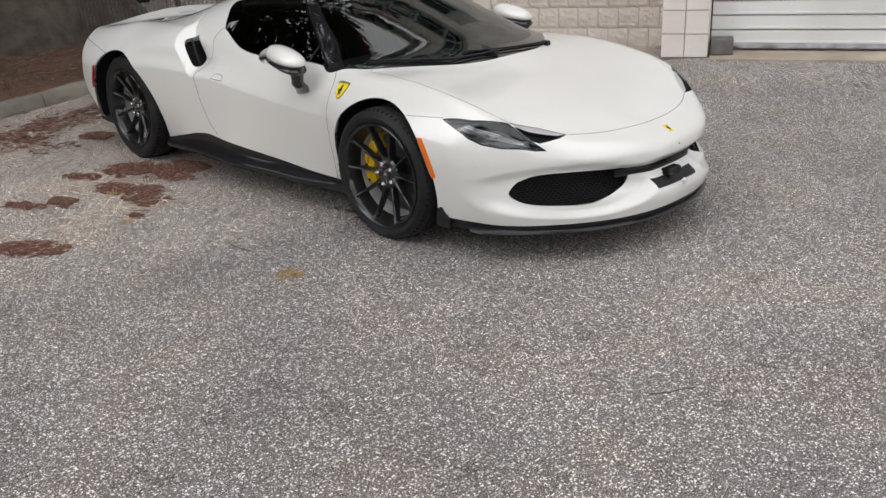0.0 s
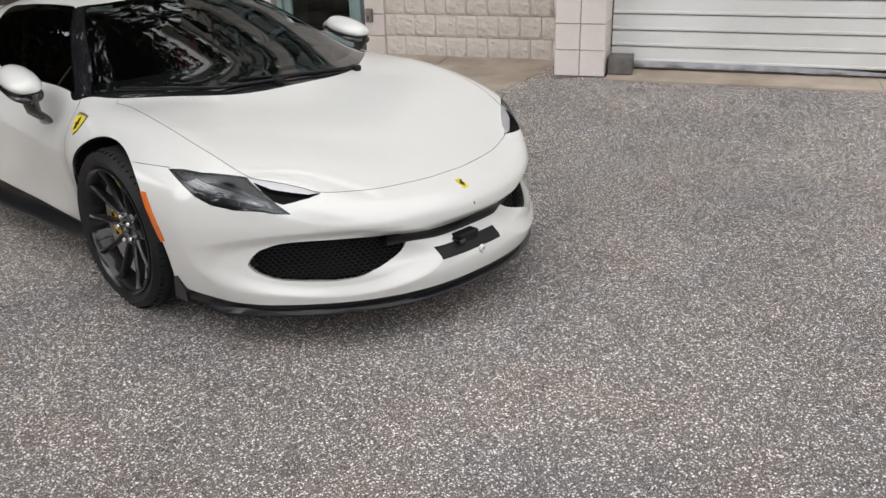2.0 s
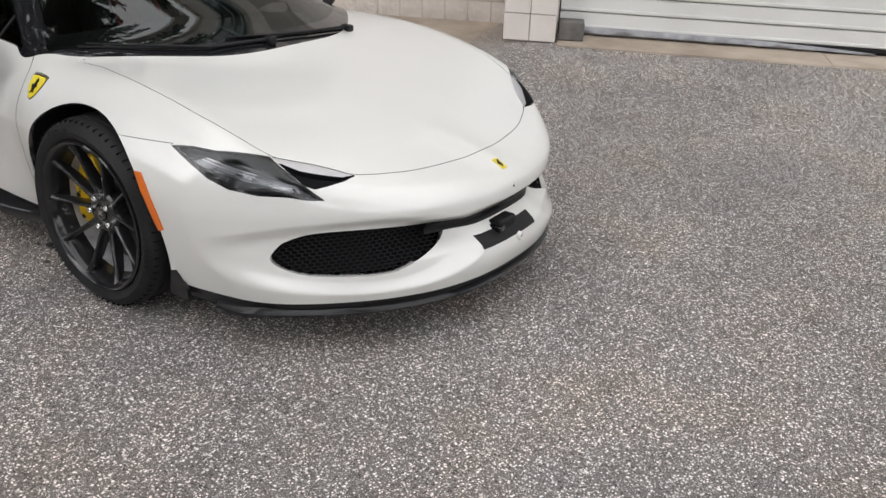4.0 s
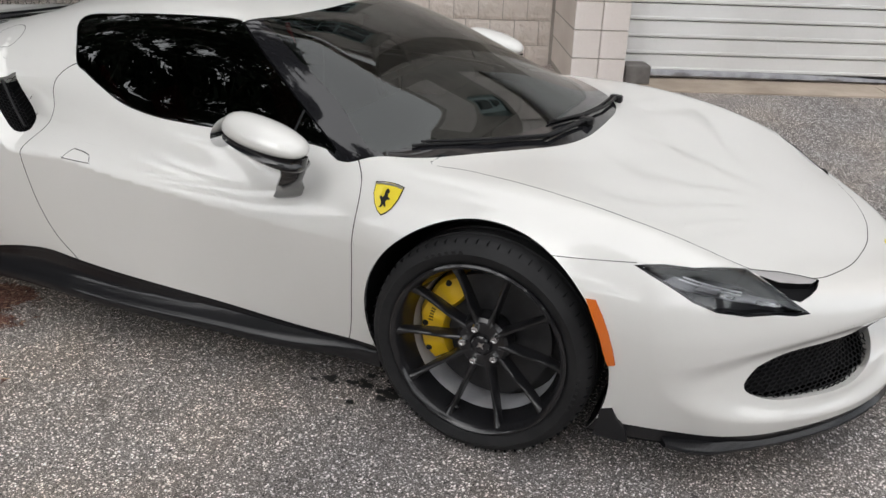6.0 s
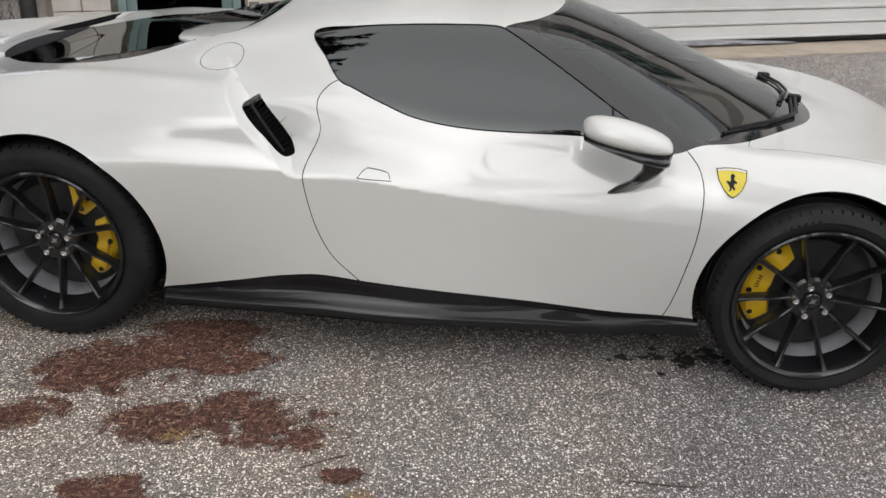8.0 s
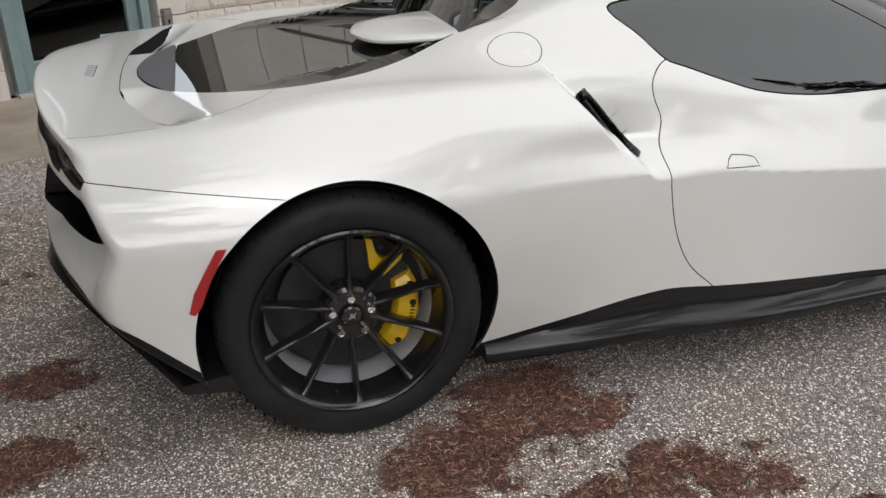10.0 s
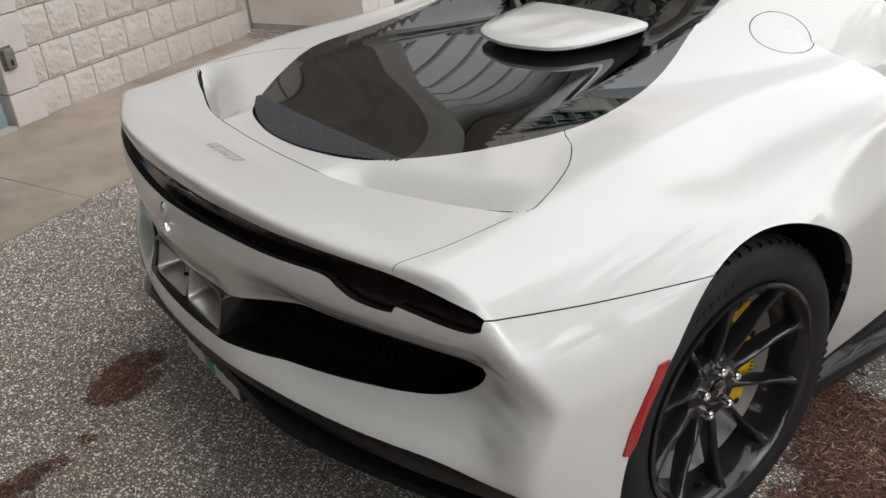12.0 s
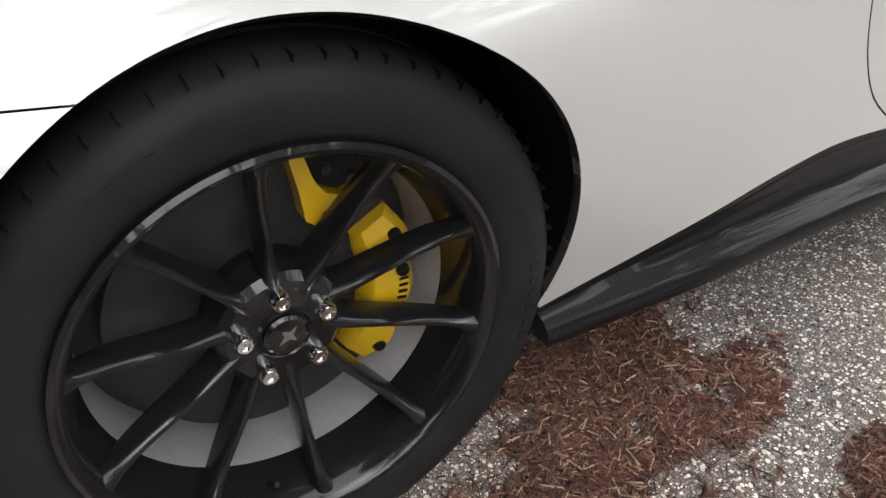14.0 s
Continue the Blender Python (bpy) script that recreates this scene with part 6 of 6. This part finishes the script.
def conifer(name, x, y, z, h, r, low, seed, label, trunk_r=.3, dens=1.0, flare=.15):
    """A tall conifer: whorls of drooping boughs with many small sprays."""
    rnd = random.Random(seed)
    tree = thing(name, label=label, category="tree")
    tk = part("trunk", trunk(bmesh.new(), x, y, z, trunk_r, h * .97, flare, seed), BARK, tree, smooth=True, sharp=70)
    vs, fs = [], []
    bm = bmesh.new()
    zz = low
    while zz < h:
        t = (zz - low) / (h - low)
        reach = r * (1 - t) ** .8 + .15
        for b in range(rnd.randint(4, 6)):
            a = rnd.uniform(0, 2 * math.pi)
            ln = reach * rnd.uniform(.7, 1.15)
            droop = rnd.uniform(.1, .35)
            ends = []
            for i in range(5):
                s = i / 4
                ends.append(Vector((x + math.cos(a) * ln * s, y + math.sin(a) * ln * s, z + zz - droop * ln * s * s + .12 * ln * s)))
            tube(ends, [.035 * (1 - t) + .012, .025 * (1 - t) + .01, .018, .012, .006], 5, bm)
            for _ in range(int(26 * dens * (ln + .4))):
                s = rnd.uniform(.12, 1.0) ** .8
                p = ends[min(3, int(s * 4))].lerp(ends[min(4, int(s * 4) + 1)], s * 4 - min(3, int(s * 4)))
                side = rnd.choice((-1, 1))
                out = Vector((math.cos(a + side * rnd.uniform(.5, 1.2)), math.sin(a + side * rnd.uniform(.5, 1.2)), rnd.uniform(-.6, .05))).normalized()
                l2 = rnd.uniform(.18, .5) * (1.1 - .5 * s)
                w = rnd.uniform(.03, .07)
                nrm = Vector((rnd.uniform(-1, 1), rnd.uniform(-1, 1), rnd.uniform(-.2, 1))).normalized()
                sd = out.cross(nrm).normalized() * w
                k = len(vs)
                tip = p + out * l2
                mid = p + out * l2 * .55
                vs += [tuple(p), tuple(mid + sd), tuple(tip), tuple(mid - sd)]
                fs += [(k, k + 1, k + 2), (k, k + 2, k + 3)]
        zz += rnd.uniform(.28, .48)
    part("bough", bm, BARK, tree, smooth=True)
    me = bpy.data.meshes.new("crown")
    me.from_pydata(vs, [], fs)
    put_mesh("crown", me, LEAF, tree, "dark green hanging sprays", smooth=False)
    return tree


conifer("pine_tree", -9.15, 1.0, .1, 27, 6.4, 3.6, 2, "old pine with a thick furrowed trunk in the needle bed", .92, 1.5, .55)
conifer("spruce_tree", -8.6, -5.4, .1, 27, 6.0, 3.4, 5, "tall dark spruce at the yard's edge", .36, 1.7)
conifer("spruce_tree", -14.5, -8.5, 0, 20, 4.4, 1.4, 8, "tall dark spruce at the yard's edge", .3, .8)
conifer("spruce_tree", 8.8, -5.2, 0, 14, 3.2, 4.2, 9, "dark spruce across the yard", .28, .8)
conifer("spruce_tree", 3.0, -10.5, 0, 25, 5.0, 3.0, 12, "tall dark spruce across the yard", .3, .9)

# grass by the bed, shrub and dark hedge behind
rnd = random.Random(3)
vs, fs = [], []
for _ in range(5000):
    x, y = rnd.gauss(-6.6, .55), rnd.gauss(-1.25, .45)
    z = bed_z(x, y)
    a, l, w = rnd.uniform(0, 6.28), rnd.uniform(.03, .09), .003
    k = len(vs)
    vs += [(x - w * math.sin(a), y + w * math.cos(a), z), (x + w * math.sin(a), y - w * math.cos(a), z), (x + math.cos(a) * l * .5, y + math.sin(a) * l * .5, z + l)]
    fs += [(k, k + 1, k + 2)]
me = bpy.data.meshes.new("grass")
me.from_pydata(vs, [], fs)
tagged(put_mesh("grass", me, GRASSMAT, smooth=False), "short green grass at the edge of the bed", "grass", kind="stuff")


def leafy(name, label, box_lo, box_hi, count, seed, material, size=(.05, .12), category="hedge"):
    rnd = random.Random(seed)
    h = thing(name, label=label, category=category)
    vs, fs = [], []
    for _ in range(count):
        p = Vector([rnd.uniform(a, b) for a, b in zip(box_lo, box_hi)])
        p.z = box_lo[2] + (p.z - box_lo[2]) * (.82 + .3 * noise.noise((p.x * .8, p.y * .8, seed)))
        u = Vector((rnd.gauss(0, 1), rnd.gauss(0, 1), rnd.gauss(0, 1))).normalized()
        v = u.orthogonal().normalized()
        l = rnd.uniform(*size)
        k = len(vs)
        vs += [tuple(p - u * l), tuple(p + v * l * .4), tuple(p + u * l), tuple(p - v * l * .4)]
        fs += [(k, k + 1, k + 2, k + 3)]
    me = bpy.data.meshes.new("foliage")
    me.from_pydata(vs, [], fs)
    put_mesh("foliage", me, material, h, smooth=False)
    bm = bmesh.new()
    for _ in range(26):
        x, y = rnd.uniform(box_lo[0], box_hi[0]), rnd.uniform(box_lo[1], box_hi[1])
        tube([(x, y, box_lo[2] - .1), (x + rnd.uniform(-.2, .2), y + rnd.uniform(-.2, .2), box_hi[2] * .5), (x + rnd.uniform(-.4, .4), y + rnd.uniform(-.4, .4), box_hi[2] * .95)], [.02, .014, .006], 5, bm)
    part("stems", bm, BARK, h)
    return h


leafy("hedge", "dense dark hedge behind the bed", (-13.5, -3.0, .1), (-12.3, 12.0, 3.4), 26000, 6, DULLLEAF, (.07, .17))
leafy("hedge", "dense dark hedge behind the wire fence", (-9.5, 6.6, .1), (-4.9, 7.8, 2.6), 16000, 7, DULLLEAF, (.06, .15))


def far_trees(name, label, line, height, depth, count, seed, size=(.25, .6)):
    """A distant wood: many leaf clumps with an uneven top."""
    rng = np.random.RandomState(seed)
    a, b = np.array(line[0], float), np.array(line[1], float)
    d = (b - a) / np.linalg.norm(b - a)
    n = np.array([-d[1], d[0]])
    t, w, h = rng.rand(count), rng.rand(count), rng.rand(count)
    top = height * (.75 + .16 * np.sin(t * 23 + seed) + .12 * np.sin(t * 57 + 2) + .08 * np.sin(t * 131))
    base = a + np.outer(t, b - a) + np.outer((w - .5) * depth * (1 - .6 * h), n)
    c = np.column_stack([base, h * top])
    u = rng.randn(count, 3)
    u /= np.linalg.norm(u, axis=1)[:, None]
    v = np.cross(u, rng.randn(count, 3))
    v /= np.linalg.norm(v, axis=1)[:, None]
    l = rng.uniform(size[0], size[1], count)[:, None]
    vs = np.stack([c - u * l, c + v * l * .5, c + u * l, c - v * l * .5], 1).reshape(-1, 3)
    me = bpy.data.meshes.new(name)
    me.from_pydata(vs.tolist(), [], np.arange(count * 4).reshape(-1, 4).tolist())
    return tagged(put_mesh(name, me, DULLLEAF, smooth=False), label, "trees", kind="stuff")


# the first two woods stand out of view, added to darken low reflections
far_trees("far_trees", "unseen dark wood across the yard, added to block the low sky", ((-30, -17), (24, -19)), 7.5, 4, 16000, 1)
far_trees("far_trees", "unseen dark wood beyond the yard's end, added to block the low sky", ((26, -18), (24, 14)), 6.5, 4, 9000, 2)
far_trees("far_trees", "dark wood behind the planting bed", ((-17, -14), (-18, 16)), 18, 5, 30000, 3)
shrub = thing("shrub", label="bare twiggy shrub in front of the hedge", category="shrub")
bm = bmesh.new()
for _ in range(60):
    a, l = rnd.uniform(0, 6.28), rnd.uniform(.5, 1.3)
    tube([(-11.0, 3.2, .1), (-11.0 + .25 * l * math.cos(a), 3.2 + .25 * l * math.sin(a), .1 + .55 * l), (-11.0 + .55 * l * math.cos(a), 3.2 + .55 * l * math.sin(a), .1 + l)], [.014, .009, .003], 4, bm)
part("stems", bm, varied("grey_twigs", (.16, .13, .11), (.10, .08, .07), 9, .9), shrub)

# wire fence that leaves the building's corner
fence = thing("wire_fence", label="chain-link fence with dark posts beside the building", category="fence")
fence.matrix_world = B
dark_post = varied("dark_post", (.05, .05, .05), (.08, .08, .078), 12, .5)
for k in range(4):
    part("post", tube([(-3.62 - 2.2 * k, 1.15, .0), (-3.62 - 2.2 * k, 1.15, 2.0)], .06 if k == 0 else .032, 14), dark_post, fence, smooth=True)
for z in (.12, 1.95):
    part("rail", tube([(-3.6, 1.15, z), (-10.3, 1.15, z)], .02, 8), dark_post, fence, smooth=True)
vs, fs = [], []
p = .064
for k in range(int(6.7 / p)):
    for dirn in (1, -1):
        x = -3.6 - k * p
        pts = []
        n = int(1.8 / p)
        for i in range(n + 1):
            pts.append((x - (p / 2 if (i % 2) == (dirn < 0) else -p / 2 + p / 2), 1.15 + .004 * dirn, .12 + p * i))
        for a, b in zip(pts, pts[1:]):
            m = len(vs)
            w = .0022
            vs += [(a[0] - w, a[1], a[2]), (a[0] + w, a[1] - w, a[2]), (a[0] + w, a[1] + w, a[2]), (b[0] - w, b[1], b[2]), (b[0] + w, b[1] - w, b[2]), (b[0] + w, b[1] + w, b[2])]
            fs += [(m, m + 1, m + 4, m + 3), (m + 1, m + 2, m + 5, m + 4), (m + 2, m, m + 3, m + 5)]
me = bpy.data.meshes.new("wire_mesh")
me.from_pydata(vs, [], fs)
put_mesh("wire_mesh", me, varied("dark_wire", (.035, .035, .034), (.022, .022, .021), 9, .6), fence, smooth=False)

# oil spot and the tarred seam by the front wheel
OIL = mat("oil_stain", (.02, .019, .018), .5)
rnd = random.Random(17)
for ox, oy, spread, drops in ((-.42, -.76, .085, 34), (-.28, -.72, .075, 30)):
    bm = bmesh.new()
    for d in range(drops):
        cx, cy, r = rnd.gauss(ox, spread), rnd.gauss(oy, spread * .5), .004 + .016 * rnd.random() ** 2
        ring = []
        for k in range(12):
            a = 2 * math.pi * k / 12
            q = r * (1 + .9 * noise.noise((math.cos(a) * 1.5, math.sin(a) * 1.5, d * 3.3 + ox)))
            ring.append(bm.verts.new((cx + 1.4 * q * math.cos(a), cy + q * math.sin(a), .0042 + .00002 * d)))
        bm.faces.new(ring)
    tagged(part("oil_stain", bm, OIL), "dark oil stain on the asphalt", "stain", kind="structure")
